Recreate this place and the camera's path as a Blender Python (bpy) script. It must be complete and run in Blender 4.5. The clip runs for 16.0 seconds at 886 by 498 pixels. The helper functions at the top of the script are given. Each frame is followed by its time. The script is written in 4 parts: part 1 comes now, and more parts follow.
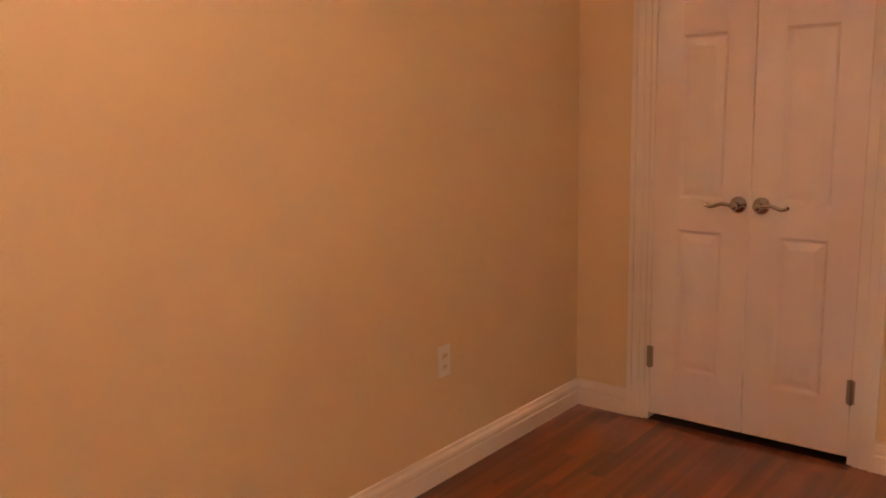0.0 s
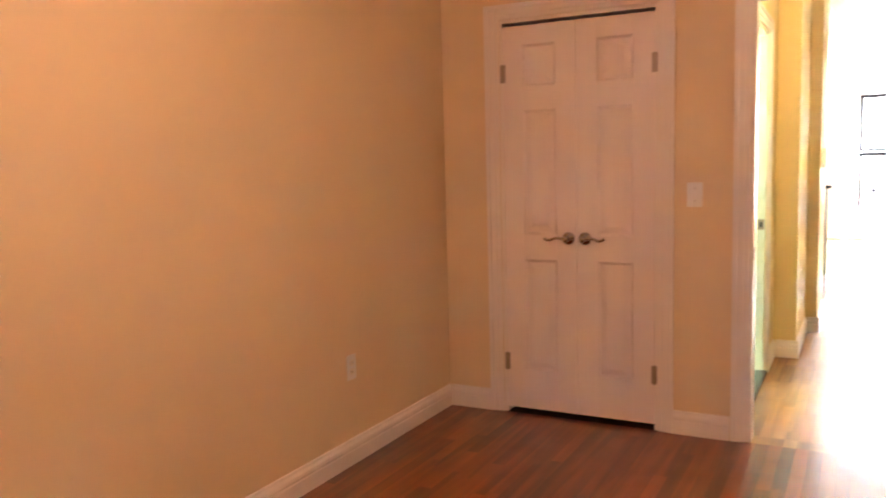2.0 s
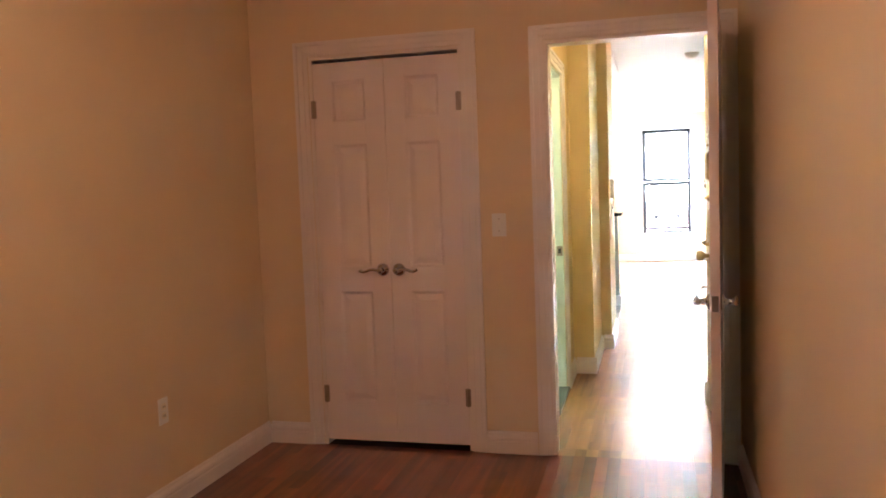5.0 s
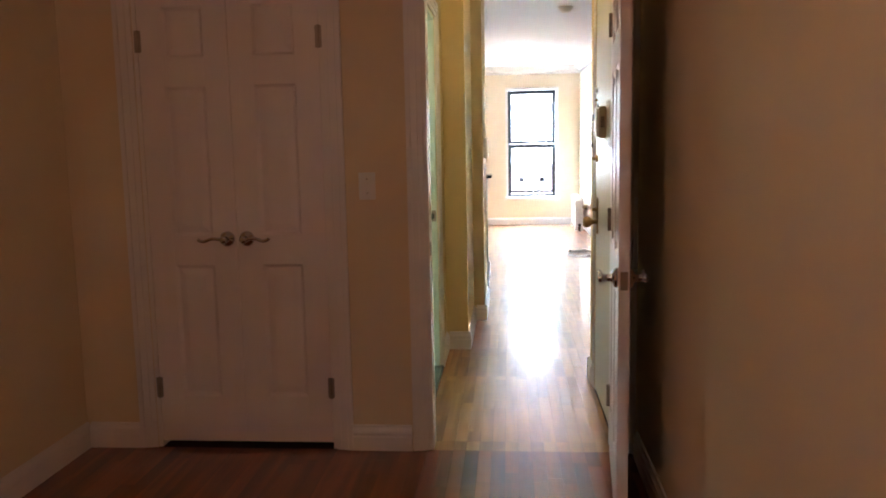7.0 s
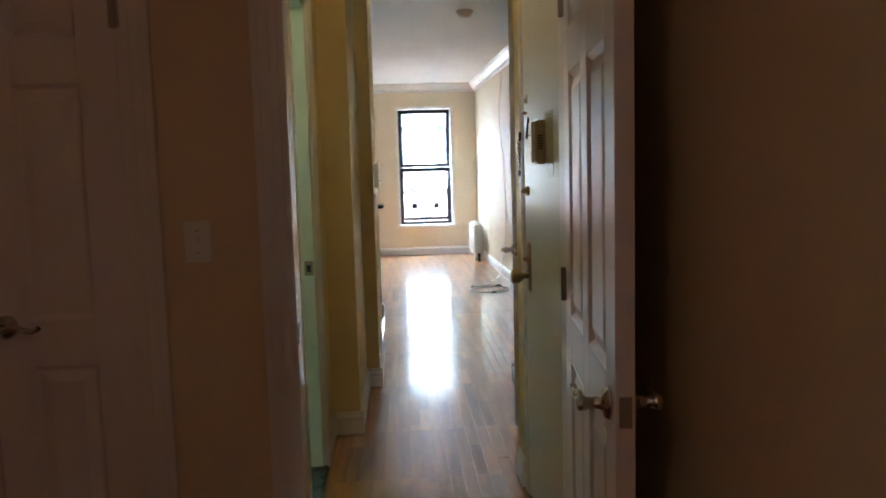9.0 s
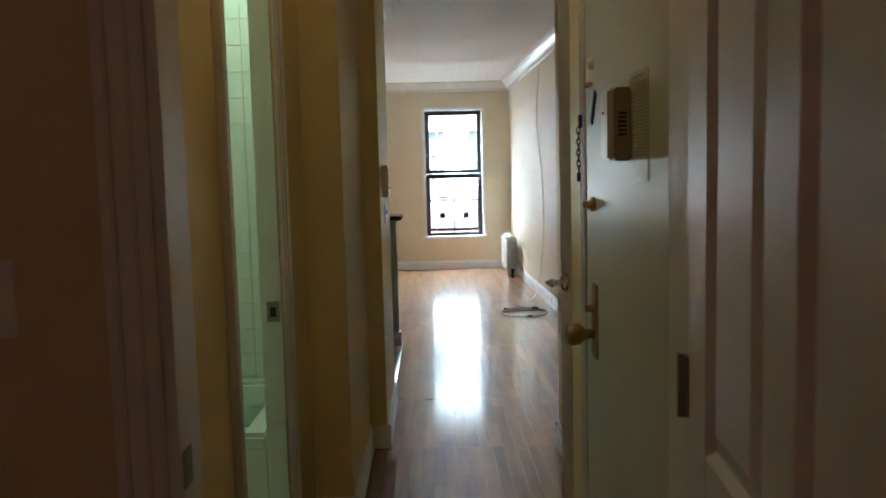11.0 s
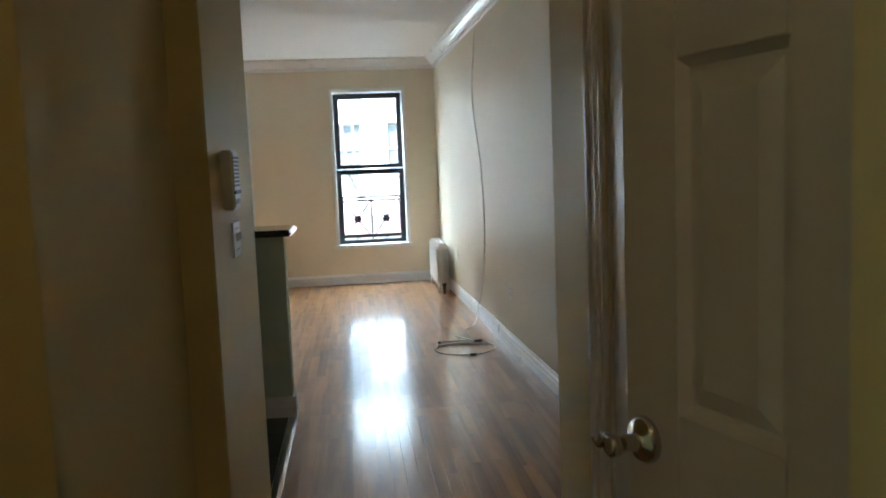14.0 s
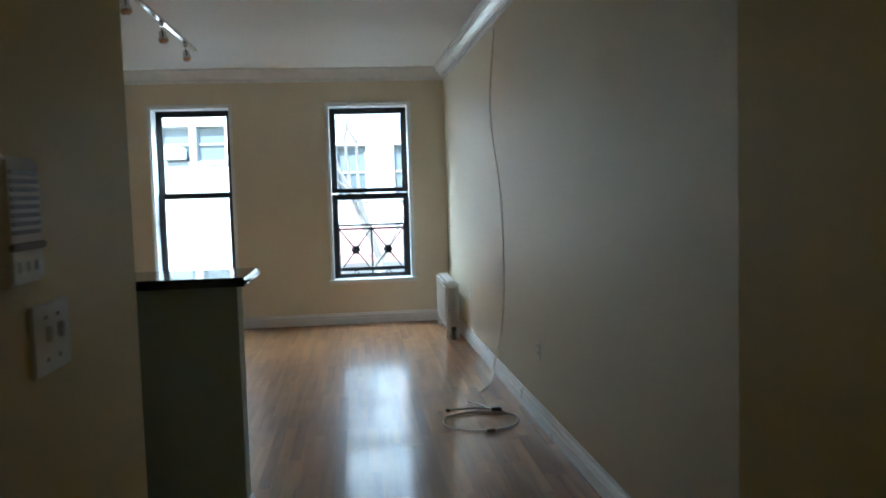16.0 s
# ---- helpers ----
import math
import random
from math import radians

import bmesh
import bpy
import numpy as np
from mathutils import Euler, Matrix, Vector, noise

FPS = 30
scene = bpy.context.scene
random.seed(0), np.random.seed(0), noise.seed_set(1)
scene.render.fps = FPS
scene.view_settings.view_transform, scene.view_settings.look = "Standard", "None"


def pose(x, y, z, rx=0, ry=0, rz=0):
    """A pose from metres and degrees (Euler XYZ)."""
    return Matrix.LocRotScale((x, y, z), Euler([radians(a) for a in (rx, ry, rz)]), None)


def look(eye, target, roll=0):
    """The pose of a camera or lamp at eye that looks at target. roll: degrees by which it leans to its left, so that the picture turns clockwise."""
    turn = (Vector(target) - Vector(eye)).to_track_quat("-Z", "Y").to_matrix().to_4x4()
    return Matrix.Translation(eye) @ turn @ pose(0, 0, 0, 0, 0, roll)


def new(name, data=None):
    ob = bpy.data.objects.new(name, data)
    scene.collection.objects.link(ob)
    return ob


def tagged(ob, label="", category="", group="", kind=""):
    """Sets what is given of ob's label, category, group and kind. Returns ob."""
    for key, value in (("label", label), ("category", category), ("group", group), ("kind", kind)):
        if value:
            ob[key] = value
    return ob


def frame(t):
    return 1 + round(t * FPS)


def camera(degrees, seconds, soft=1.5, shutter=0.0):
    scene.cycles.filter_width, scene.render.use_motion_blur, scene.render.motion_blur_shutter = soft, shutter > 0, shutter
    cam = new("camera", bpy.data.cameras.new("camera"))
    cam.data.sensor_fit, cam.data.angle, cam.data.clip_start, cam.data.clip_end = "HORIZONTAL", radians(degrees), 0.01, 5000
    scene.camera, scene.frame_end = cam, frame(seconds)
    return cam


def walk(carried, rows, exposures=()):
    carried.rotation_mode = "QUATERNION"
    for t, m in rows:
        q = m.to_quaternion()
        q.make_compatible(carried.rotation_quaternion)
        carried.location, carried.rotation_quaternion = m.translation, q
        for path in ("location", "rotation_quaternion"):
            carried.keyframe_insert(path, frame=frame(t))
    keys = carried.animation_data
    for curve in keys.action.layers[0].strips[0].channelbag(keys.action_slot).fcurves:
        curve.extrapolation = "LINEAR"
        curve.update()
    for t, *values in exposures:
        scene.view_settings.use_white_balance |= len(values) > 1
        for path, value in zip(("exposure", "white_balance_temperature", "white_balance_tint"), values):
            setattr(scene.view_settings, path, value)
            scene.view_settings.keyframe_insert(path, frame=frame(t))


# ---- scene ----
cam = camera(57.9, 16.0, soft=1.8, shutter=0.4)
PATH = [
    (0, (-0.253, 0.639, 1.3), (-1.493, 2.174, 0.974), -1.1),
    (0.5, (-0.128, 0.404, 1.312), (-1.378, 1.93, 0.983), 0.1),
    (1, (-0.071, 0.133, 1.355), (-1.349, 1.646, 1.078), -1.7),
    (1.5, (-0.042, -0.05, 1.377), (-1.169, 1.576, 1.079), -2.5),
    (2, (0.04, -0.132, 1.344), (-0.892, 1.624, 1.129), -1.5),
    (2.5, (0.132, -0.189, 1.345), (-0.7, 1.62, 1.16), -2.1),
    (3, (0.145, -0.193, 1.363), (-0.548, 1.677, 1.212), -2.1),
    (5.5, (0.026, -0.192, 1.35), (-0.427, 1.749, 1.185), -1.6),
    (6, (-0.009, -0.09, 1.34), (-0.335, 1.869, 1.106), -1.3),
    (6.5, (0.006, 0.123, 1.344), (-0.159, 2.106, 1.142), -1.5),
    (7, (-0.071, 0.377, 1.325), (-0.238, 2.354, 1.07), -1.1),
    (7.5, (-0.132, 0.634, 1.338), (-0.134, 2.619, 1.09), -2.8),
    (8, (-0.117, 0.939, 1.351), (-0.106, 2.929, 1.149), -3.1),
    (8.5, (-0.09, 1.221, 1.342), (-0.074, 3.203, 1.075), -1.3),
    (9, (-0.116, 1.509, 1.352), (-0.01, 3.495, 1.145), -1.6),
    (9.5, (-0.086, 1.789, 1.334), (0.051, 3.773, 1.119), -1.9),
    (9.7, (-0.068, 1.871, 1.337), (0.011, 3.864, 1.189), -1.5),
    (11.8, (-0.02, 3.106, 1.327), (0.003, 5.095, 1.122), -1.4),
    (12, (-0.019, 3.243, 1.33), (0.07, 5.235, 1.181), -1.4),
    (12.5, (-0.019, 3.524, 1.329), (0.212, 5.501, 1.134), -2.4),
    (13, (0.026, 3.828, 1.336), (0.081, 5.823, 1.205), -1.0),
    (13.5, (0.046, 4.133, 1.319), (0.13, 6.123, 1.139), -0.7),
    (14, (0.07, 4.412, 1.312), (0.29, 6.389, 1.11), -2.3),
    (14.5, (0.107, 4.76, 1.312), (0.17, 6.756, 1.188), -2.7),
    (15, (0.122, 5.017, 1.307), (0.162, 7.006, 1.104), -0.8),
    (15.5, (0.113, 5.301, 1.323), (0.332, 7.283, 1.164), 0.2),
    (16, (0.18, 5.572, 1.321), (0.385, 7.556, 1.179), -1.7),
]
EXPOSE = [
    (0.0, 7.0, 6150, 11), (0.5, 7.05, 6150, 11), (1.5, 7.25, 5950, 10), (2.5, 7.3, 5650, 9), (3.0, 7.15, 5650, 8), (5.5, 6.3, 5300, 7), (6.5, 5.7, 5200, 6),
    (7.5, 5.1, 5150, 5), (8.5, 4.45, 5150, 2), (9.5, 3.95, 5200, 0), (12.0, 3.6, 5300, -4), (13.5, 3.4, 5250, -5), (14.5, 3.2, 5150, -6), (16.0, 2.45, 5000, -8)]
walk(cam, [(t, look(eye, target, roll)) for t, eye, target, roll in PATH], EXPOSE)

# ---- light ----
world = bpy.data.worlds.new("sky")
scene.world = world
world.use_nodes = True
wn = world.node_tree.nodes
sky = wn.new("ShaderNodeTexSky")
sky.sky_type = "NISHITA"
sky.sun_disc = False
sky.sun_elevation, sky.sun_rotation = radians(42), radians(200)
world.node_tree.links.new(sky.outputs[0], wn["Background"].inputs[0])
wn["Background"].inputs[1].default_value = 0.15


def lamp(name, kind, m, energy, color, **values):
    data = bpy.data.lights.new(name, kind)
    data.energy, data.color = energy, color
    if "size" in values:
        data.shape, data.size, data.size_y = "RECTANGLE", values["size"], values["size_y"]
    if "radius" in values:
        data.shadow_soft_size = values["radius"]
    if "angle" in values:
        data.angle = values["angle"]
    ob = new(name, data)
    ob.matrix_world = m
    return ob


lamp("sun", "SUN", look((0, 0, 30), (4, 12, 18)), 4.0, (1.0, 0.95, 0.88), angle=radians(3))
DAY = (0.93, 0.96, 1.0)
# the open sky above the street, just outside the living room windows
for x in (0.305, -1.44):
    lamp("window_light", "AREA", look((x, 14.75, 3.15), (x, 12.6, 0.6)), 40, DAY, size=1.8, size_y=1.3)
# the bedroom's ceiling lamp
lamp("bulb", "POINT", pose(-0.75, 1.15, 2.43), 0.225, (1.0, 0.46, 0.235), radius=0.12)
# the hall's ceiling lamp
lamp("bulb", "POINT", pose(0.0, 4.30, 2.42), 0.11, (1.0, 0.66, 0.25), radius=0.08)
# the bathroom's lamp
lamp("bulb", "POINT", pose(-0.85, 5.38, 2.42), 0.70, (0.85, 1.0, 0.80), radius=0.10)

# ---- materials ----


def material(name, color, rough=0.6, metal=0.0, vary=0.06, scale=6.0, bump=0.0, bump_scale=60.0, coat=0.0, emit=None, strength=0.0, spec=0.5, grain=None):
    """A surface with two scales of variation in colour and gloss, and fine relief."""
    m = bpy.data.materials.new(name)
    m.use_nodes = True
    nt = m.node_tree
    b = nt.nodes["Principled BSDF"]
    b.inputs["Metallic"].default_value = metal
    b.inputs["Coat Weight"].default_value = coat
    b.inputs["Specular IOR Level"].default_value = spec
    tc = nt.nodes.new("ShaderNodeTexCoord")
    mp = nt.nodes.new("ShaderNodeMapping")
    nt.links.new(tc.outputs["Object"], mp.inputs[0])
    if grain:
        mp.inputs["Scale"].default_value = grain
    n1 = nt.nodes.new("ShaderNodeTexNoise")
    n1.inputs["Scale"].default_value, n1.inputs["Detail"].default_value = scale, 4
    n2 = nt.nodes.new("ShaderNodeTexNoise")
    n2.inputs["Scale"].default_value, n2.inputs["Detail"].default_value = scale * 0.18, 2
    for n in (n1, n2):
        nt.links.new(mp.outputs[0], n.inputs["Vector"])
    add = nt.nodes.new("ShaderNodeMath")
    nt.links.new(n1.outputs[0], add.inputs[0])
    nt.links.new(n2.outputs[0], add.inputs[1])
    ramp = nt.nodes.new("ShaderNodeMapRange")
    ramp.inputs[1].default_value, ramp.inputs[2].default_value = 0.6, 1.4
    ramp.inputs[3].default_value, ramp.inputs[4].default_value = 1 - vary, 1 + vary
    nt.links.new(add.outputs[0], ramp.inputs[0])
    mul = nt.nodes.new("ShaderNodeVectorMath")
    mul.operation = "SCALE"
    mul.inputs[0].default_value = color
    nt.links.new(ramp.outputs[0], mul.inputs["Scale"])
    nt.links.new(mul.outputs[0], b.inputs["Base Color"])
    rr = nt.nodes.new("ShaderNodeMapRange")
    rr.inputs[1].default_value, rr.inputs[2].default_value = 0.6, 1.4
    rr.inputs[3].default_value, rr.inputs[4].default_value = max(rough * 0.85, 0.02), min(rough * 1.15, 1)
    nt.links.new(add.outputs[0], rr.inputs[0])
    nt.links.new(rr.outputs[0], b.inputs["Roughness"])
    if bump:
        n3 = nt.nodes.new("ShaderNodeTexNoise")
        n3.inputs["Scale"].default_value, n3.inputs["Detail"].default_value = bump_scale, 3
        nt.links.new(mp.outputs[0], n3.inputs["Vector"])
        bp = nt.nodes.new("ShaderNodeBump")
        bp.inputs["Strength"].default_value, bp.inputs["Distance"].default_value = bump, 0.002
        nt.links.new(n3.outputs[0], bp.inputs["Height"])
        nt.links.new(bp.outputs[0], b.inputs["Normal"])
    if emit:
        b.inputs["Emission Color"].default_value = (*emit, 1)
        b.inputs["Emission Strength"].default_value = strength
    return m


def wood_floor(name, dark, light):
    """Varnished oak strips: colour differs from strip to strip, with long grain and scuffs in the gloss."""
    m = bpy.data.materials.new(name)
    m.use_nodes = True
    nt, L = m.node_tree, m.node_tree.links
    b = nt.nodes["Principled BSDF"]
    tc = nt.nodes.new("ShaderNodeTexCoord")
    geo = nt.nodes.new("ShaderNodeNewGeometry")
    info = nt.nodes.new("ShaderNodeObjectInfo")
    rnd = nt.nodes.new("ShaderNodeMath")
    L.new(geo.outputs["Random Per Island"], rnd.inputs[0])
    L.new(info.outputs["Random"], rnd.inputs[1])
    fr = nt.nodes.new("ShaderNodeMath")
    fr.operation = "FRACT"
    L.new(rnd.outputs[0], fr.inputs[0])
    shift = nt.nodes.new("ShaderNodeVectorMath")
    shift.operation = "SCALE"
    shift.inputs[0].default_value = (17.0, 31.0, 5.0)
    L.new(fr.outputs[0], shift.inputs["Scale"])
    pos = nt.nodes.new("ShaderNodeVectorMath")
    L.new(geo.outputs["Position"], pos.inputs[0])
    L.new(shift.outputs[0], pos.inputs[1])
    mp = nt.nodes.new("ShaderNodeMapping")
    mp.inputs["Scale"].default_value = (15, 1.0, 15)
    L.new(pos.outputs[0], mp.inputs[0])
    grain = nt.nodes.new("ShaderNodeTexNoise")
    grain.inputs["Scale"].default_value, grain.inputs["Detail"].default_value, grain.inputs["Distortion"].default_value = 1.0, 2, 0.4
    L.new(mp.outputs[0], grain.inputs["Vector"])
    ramp = nt.nodes.new("ShaderNodeValToRGB")
    e = ramp.color_ramp.elements
    e[0].position, e[0].color = 0.25, (*dark, 1)
    e[1].position, e[1].color = 0.78, (*light, 1)
    mix = nt.nodes.new("ShaderNodeMath")
    mix.operation = "MULTIPLY_ADD"
    mix.inputs[1].default_value, mix.inputs[2].default_value = 0.26, -0.13
    L.new(fr.outputs[0], mix.inputs[0])
    tone = nt.nodes.new("ShaderNodeMath")
    L.new(mix.outputs[0], tone.inputs[0])
    L.new(grain.outputs[0], tone.inputs[1])
    L.new(tone.outputs[0], ramp.inputs[0])
    # old stains
    st = nt.nodes.new("ShaderNodeTexNoise")
    st.inputs["Scale"].default_value, st.inputs["Detail"].default_value = 2.3, 5
    L.new(geo.outputs["Position"], st.inputs["Vector"])
    sr = nt.nodes.new("ShaderNodeMapRange")
    sr.inputs[1].default_value, sr.inputs[2].default_value, sr.inputs[3].default_value, sr.inputs[4].default_value = 0.30, 0.50, 0.86, 1.0
    L.new(st.outputs[0], sr.inputs[0])
    mul = nt.nodes.new("ShaderNodeVectorMath")
    mul.operation = "SCALE"
    L.new(ramp.outputs[0], mul.inputs[0])
    L.new(sr.outputs[0], mul.inputs["Scale"])
    L.new(mul.outputs[0], b.inputs["Base Color"])
    # gloss: varnish with scuffs
    sc = nt.nodes.new("ShaderNodeTexNoise")
    sc.inputs["Scale"].default_value, sc.inputs["Detail"].default_value = 7.0, 6
    L.new(geo.outputs["Position"], sc.inputs["Vector"])
    rr = nt.nodes.new("ShaderNodeMapRange")
    rr.inputs[1].default_value, rr.inputs[2].default_value, rr.inputs[3].default_value, rr.inputs[4].default_value = 0.35, 0.70, 0.31, 0.38
    L.new(sc.outputs[0], rr.inputs[0])
    L.new(rr.outputs[0], b.inputs["Roughness"])
    b.inputs["Coat Weight"].default_value = 0.85
    b.inputs["Coat Roughness"].default_value = 0.11
    wv = nt.nodes.new("ShaderNodeMapping")
    wv.inputs["Scale"].default_value = (9, 1.2, 9)
    L.new(geo.outputs["Position"], wv.inputs[0])
    wnz = nt.nodes.new("ShaderNodeTexNoise")
    wnz.inputs["Scale"].default_value, wnz.inputs["Detail"].default_value = 2.0, 2
    L.new(wv.outputs[0], wnz.inputs["Vector"])
    bp = nt.nodes.new("ShaderNodeBump")
    bp.inputs["Strength"].default_value, bp.inputs["Distance"].default_value = 0.02, 0.003
    L.new(wnz.outputs[0], bp.inputs["Height"])
    L.new(bp.outputs[0], b.inputs["Normal"])
    return m


def glass(name):
    m = bpy.data.materials.new(name)
    m.use_nodes = True
    b = m.node_tree.nodes["Principled BSDF"]
    b.inputs["Transmission Weight"].default_value, b.inputs["Roughness"].default_value, b.inputs["IOR"].default_value = 1.0, 0.0, 1.06
    return m


PAINT = material("cream_paint", (0.74, 0.60, 0.40), 0.55, vary=0.035, scale=3.0, bump=0.12, bump_scale=120, spec=0.25)
PAINT_LIVING = material("pale_cream_paint", (0.80, 0.725, 0.565), 0.5, vary=0.03, scale=3.0, bump=0.12, bump_scale=120, spec=0.25)
PAINT_HALL = material("yellow_cream_paint", (0.78, 0.63, 0.31), 0.5, vary=0.04, scale=3.0, bump=0.12, bump_scale=120, spec=0.25)
CEIL = material("ceiling_white", (0.82, 0.81, 0.78), 0.7, vary=0.03, scale=2.0, bump=0.08)
TRIM = material("white_trim_paint", (0.80, 0.75, 0.72), 0.35, vary=0.04, scale=9.0, bump=0.05)
TRIM_WHITE = material("bright_white_trim_paint", (0.86, 0.86, 0.86), 0.3, vary=0.03, scale=9.0, bump=0.04)
DOOR = material("white_door_paint", (0.80, 0.73, 0.72), 0.36, vary=0.015, scale=6.0, bump=0.03)
STEEL_DOOR = material("entrance_door_paint", (0.60, 0.57, 0.46), 0.32, vary=0.05, scale=5.0, bump=0.08)
CHROME = material("brushed_nickel", (0.52, 0.50, 0.48), 0.10, metal=1.0, vary=0.05)
BRASS = material("aged_brass", (0.40, 0.27, 0.11), 0.36, metal=1.0, vary=0.15, scale=40)
DARK = material("dark_metal", (0.03, 0.028, 0.026), 0.45, metal=0.4, vary=0.2)
IRON = material("black_iron", (0.02, 0.02, 0.02), 0.55, vary=0.2)
HINGE = material("tarnished_hinge", (0.34, 0.29, 0.25), 0.35, metal=0.8, vary=0.2)
PLASTIC = material("ivory_plastic", (0.78, 0.72, 0.60), 0.35, vary=0.03)
WHITE_PLASTIC = material("white_plastic", (0.80, 0.79, 0.76), 0.35, vary=0.03)
BOX = material("tan_plastic", (0.42, 0.35, 0.22), 0.4, vary=0.08)
BOX_DARK = material("brown_plastic", (0.12, 0.09, 0.055), 0.4, vary=0.08)
SASH = material("black_window_sash", (0.018, 0.018, 0.02), 0.35, vary=0.15)
WINDOW_WHITE = material("white_window_paint", (0.82, 0.82, 0.80), 0.35, vary=0.04)
GLASS = glass("window_glass")
GRANITE = material("black_granite", (0.022, 0.026, 0.025), 0.08, vary=0.6, scale=120)
PENINSULA = material("pale_green_paint", (0.52, 0.56, 0.48), 0.5, vary=0.04)
TILE = material("white_tile", (0.74, 0.80, 0.70), 0.15, vary=0.03)
GROUT = material("tile_grout", (0.75, 0.81, 0.71), 0.8)
DARK_TILE = material("dark_floor_tile", (0.03, 0.03, 0.03), 0.2, vary=0.3, scale=20)
MARBLE = material("dark_marble_saddle", (0.05, 0.06, 0.055), 0.15, vary=0.5, scale=18)
RADIATOR = material("radiator_enamel", (0.80, 0.79, 0.76), 0.35, vary=0.05)
CABLE = material("white_cable_jacket", (0.74, 0.68, 0.58), 0.45, vary=0.08)
BLACK_PLASTIC = material("black_plastic", (0.02, 0.02, 0.02), 0.4)
PAPER = material("printed_paper", (0.54, 0.50, 0.37), 0.8, vary=0.05)
INK = material("grey_ink", (0.34, 0.32, 0.23), 0.8)
OAK = wood_floor("oak_varnish", (0.20, 0.072, 0.018), (0.54, 0.260, 0.084))
# same oak for the bedroom, with the dim red lamplight painted into its colour
OAK_LAMP_RED = wood_floor("lamplight_red_oak_varnish", (0.080, 0.014, 0.003), (0.29, 0.066, 0.012))
SUBFLOOR = material("dark_gap", (0.035, 0.018, 0.009), 0.8)
GLOW = material("lamp_glass", (0.9, 0.88, 0.82), 0.4, emit=(1.0, 0.62, 0.32), strength=0.3)

# ---- building helpers ----


def mesh_of(bm, name, mat):
    me = bpy.data.meshes.new(name)
    bm.normal_update()
    bm.to_mesh(me)
    bm.free()
    for one in (mat if isinstance(mat, (list, tuple)) else [mat]):
        me.materials.append(one)
    return me


def part(name, bm, mat, parent=None, label=""):
    ob = new(name, mesh_of(bm, name, mat))
    if parent:
        ob.parent = parent
    if label:
        tagged(ob, label)
    return ob


def thing(name, at, label, category, group="", rz=0.0):
    ob = new(name)
    ob.empty_display_size = 0.1
    ob.matrix_world = pose(*at, 0, 0, rz)
    return tagged(ob, label, category, group)


def smooth(ob):
    for p in ob.data.polygons:
        p.use_smooth = True
    return ob


def add_box(bm, x0, x1, y0, y1, z0, z1, bevel=0.0, mi=0):
    r = bmesh.ops.create_cube(bm, size=1.0, matrix=Matrix.Translation(((x0 + x1) / 2, (y0 + y1) / 2, (z0 + z1) / 2)) @ Matrix.Diagonal((x1 - x0, y1 - y0, z1 - z0, 1)))
    vs = r["verts"]
    for f in {f for v in vs for f in v.link_faces}:
        f.material_index = mi
    if bevel:
        bmesh.ops.bevel(bm, geom=list({e for v in vs for e in v.link_edges}), offset=bevel, segments=2, affect="EDGES", clamp_overlap=True, material=-1)
    return bm


def box(x0, x1, y0, y1, z0, z1, bevel=0.0):
    return add_box(bmesh.new(), x0, x1, y0, y1, z0, z1, bevel)


def add_cyl(bm, a, b, r0, r1=None, n=16):
    a, b = Vector(a), Vector(b)
    d = b - a
    m = Matrix.Translation((a + b) / 2) @ d.to_track_quat("Z", "Y").to_matrix().to_4x4()
    bmesh.ops.create_cone(bm, cap_ends=True, segments=n, radius1=r0, radius2=r0 if r1 is None else r1, depth=d.length, matrix=m)
    return bm


def cyl(a, b, r0, r1=None, n=16):
    return add_cyl(bmesh.new(), a, b, r0, r1, n)


def add_ball(bm, c, rx, ry=None, rz=None, u=16, v=10):
    m = Matrix.Translation(c) @ Matrix.Diagonal((rx, ry or rx, rz or rx, 1))
    bmesh.ops.create_uvsphere(bm, u_segments=u, v_segments=v, radius=1, matrix=m)
    return bm


def lathe(profile, n=24, axis="Z"):
    """A turned body from (radius, height) pairs."""
    bm = bmesh.new()
    rings = []
    for r, h in profile:
        ring = []
        for i in range(n):
            a = 2 * math.pi * i / n
            p = (r * math.cos(a), r * math.sin(a), h)
            if axis == "X":
                p = (p[2], p[0], p[1])
            elif axis == "Y":
                p = (p[1], p[2], p[0])
            ring.append(bm.verts.new(p))
        rings.append(ring)
    for a, b in zip(rings, rings[1:]):
        for i in range(n):
            bm.faces.new((a[i], a[(i + 1) % n], b[(i + 1) % n], b[i]))
    bm.faces.new(list(reversed(rings[0])))
    bm.faces.new(rings[-1])
    return bm


def tube(name, points, r, mat, parent=None, label="", cyclic=False):
    cu = bpy.data.curves.new(name, "CURVE")
    cu.dimensions, cu.bevel_depth, cu.bevel_resolution, cu.resolution_u = "3D", r, 3, 6
    sp = cu.splines.new("NURBS")
    sp.points.add(len(points) - 1)
    for p, q in zip(sp.points, points):
        p.co = (*q, 1)
    sp.use_endpoint_u, sp.order_u, sp.use_cyclic_u = True, 4, cyclic
    tmp = bpy.data.objects.new(name, cu)
    me = bpy.data.meshes.new_from_object(tmp)
    bpy.data.objects.remove(tmp)
    me.materials.clear()
    me.materials.append(mat)
    ob = new(name, me)
    if parent:
        ob.parent = parent
    if label:
        tagged(ob, label)
    return smooth(ob)


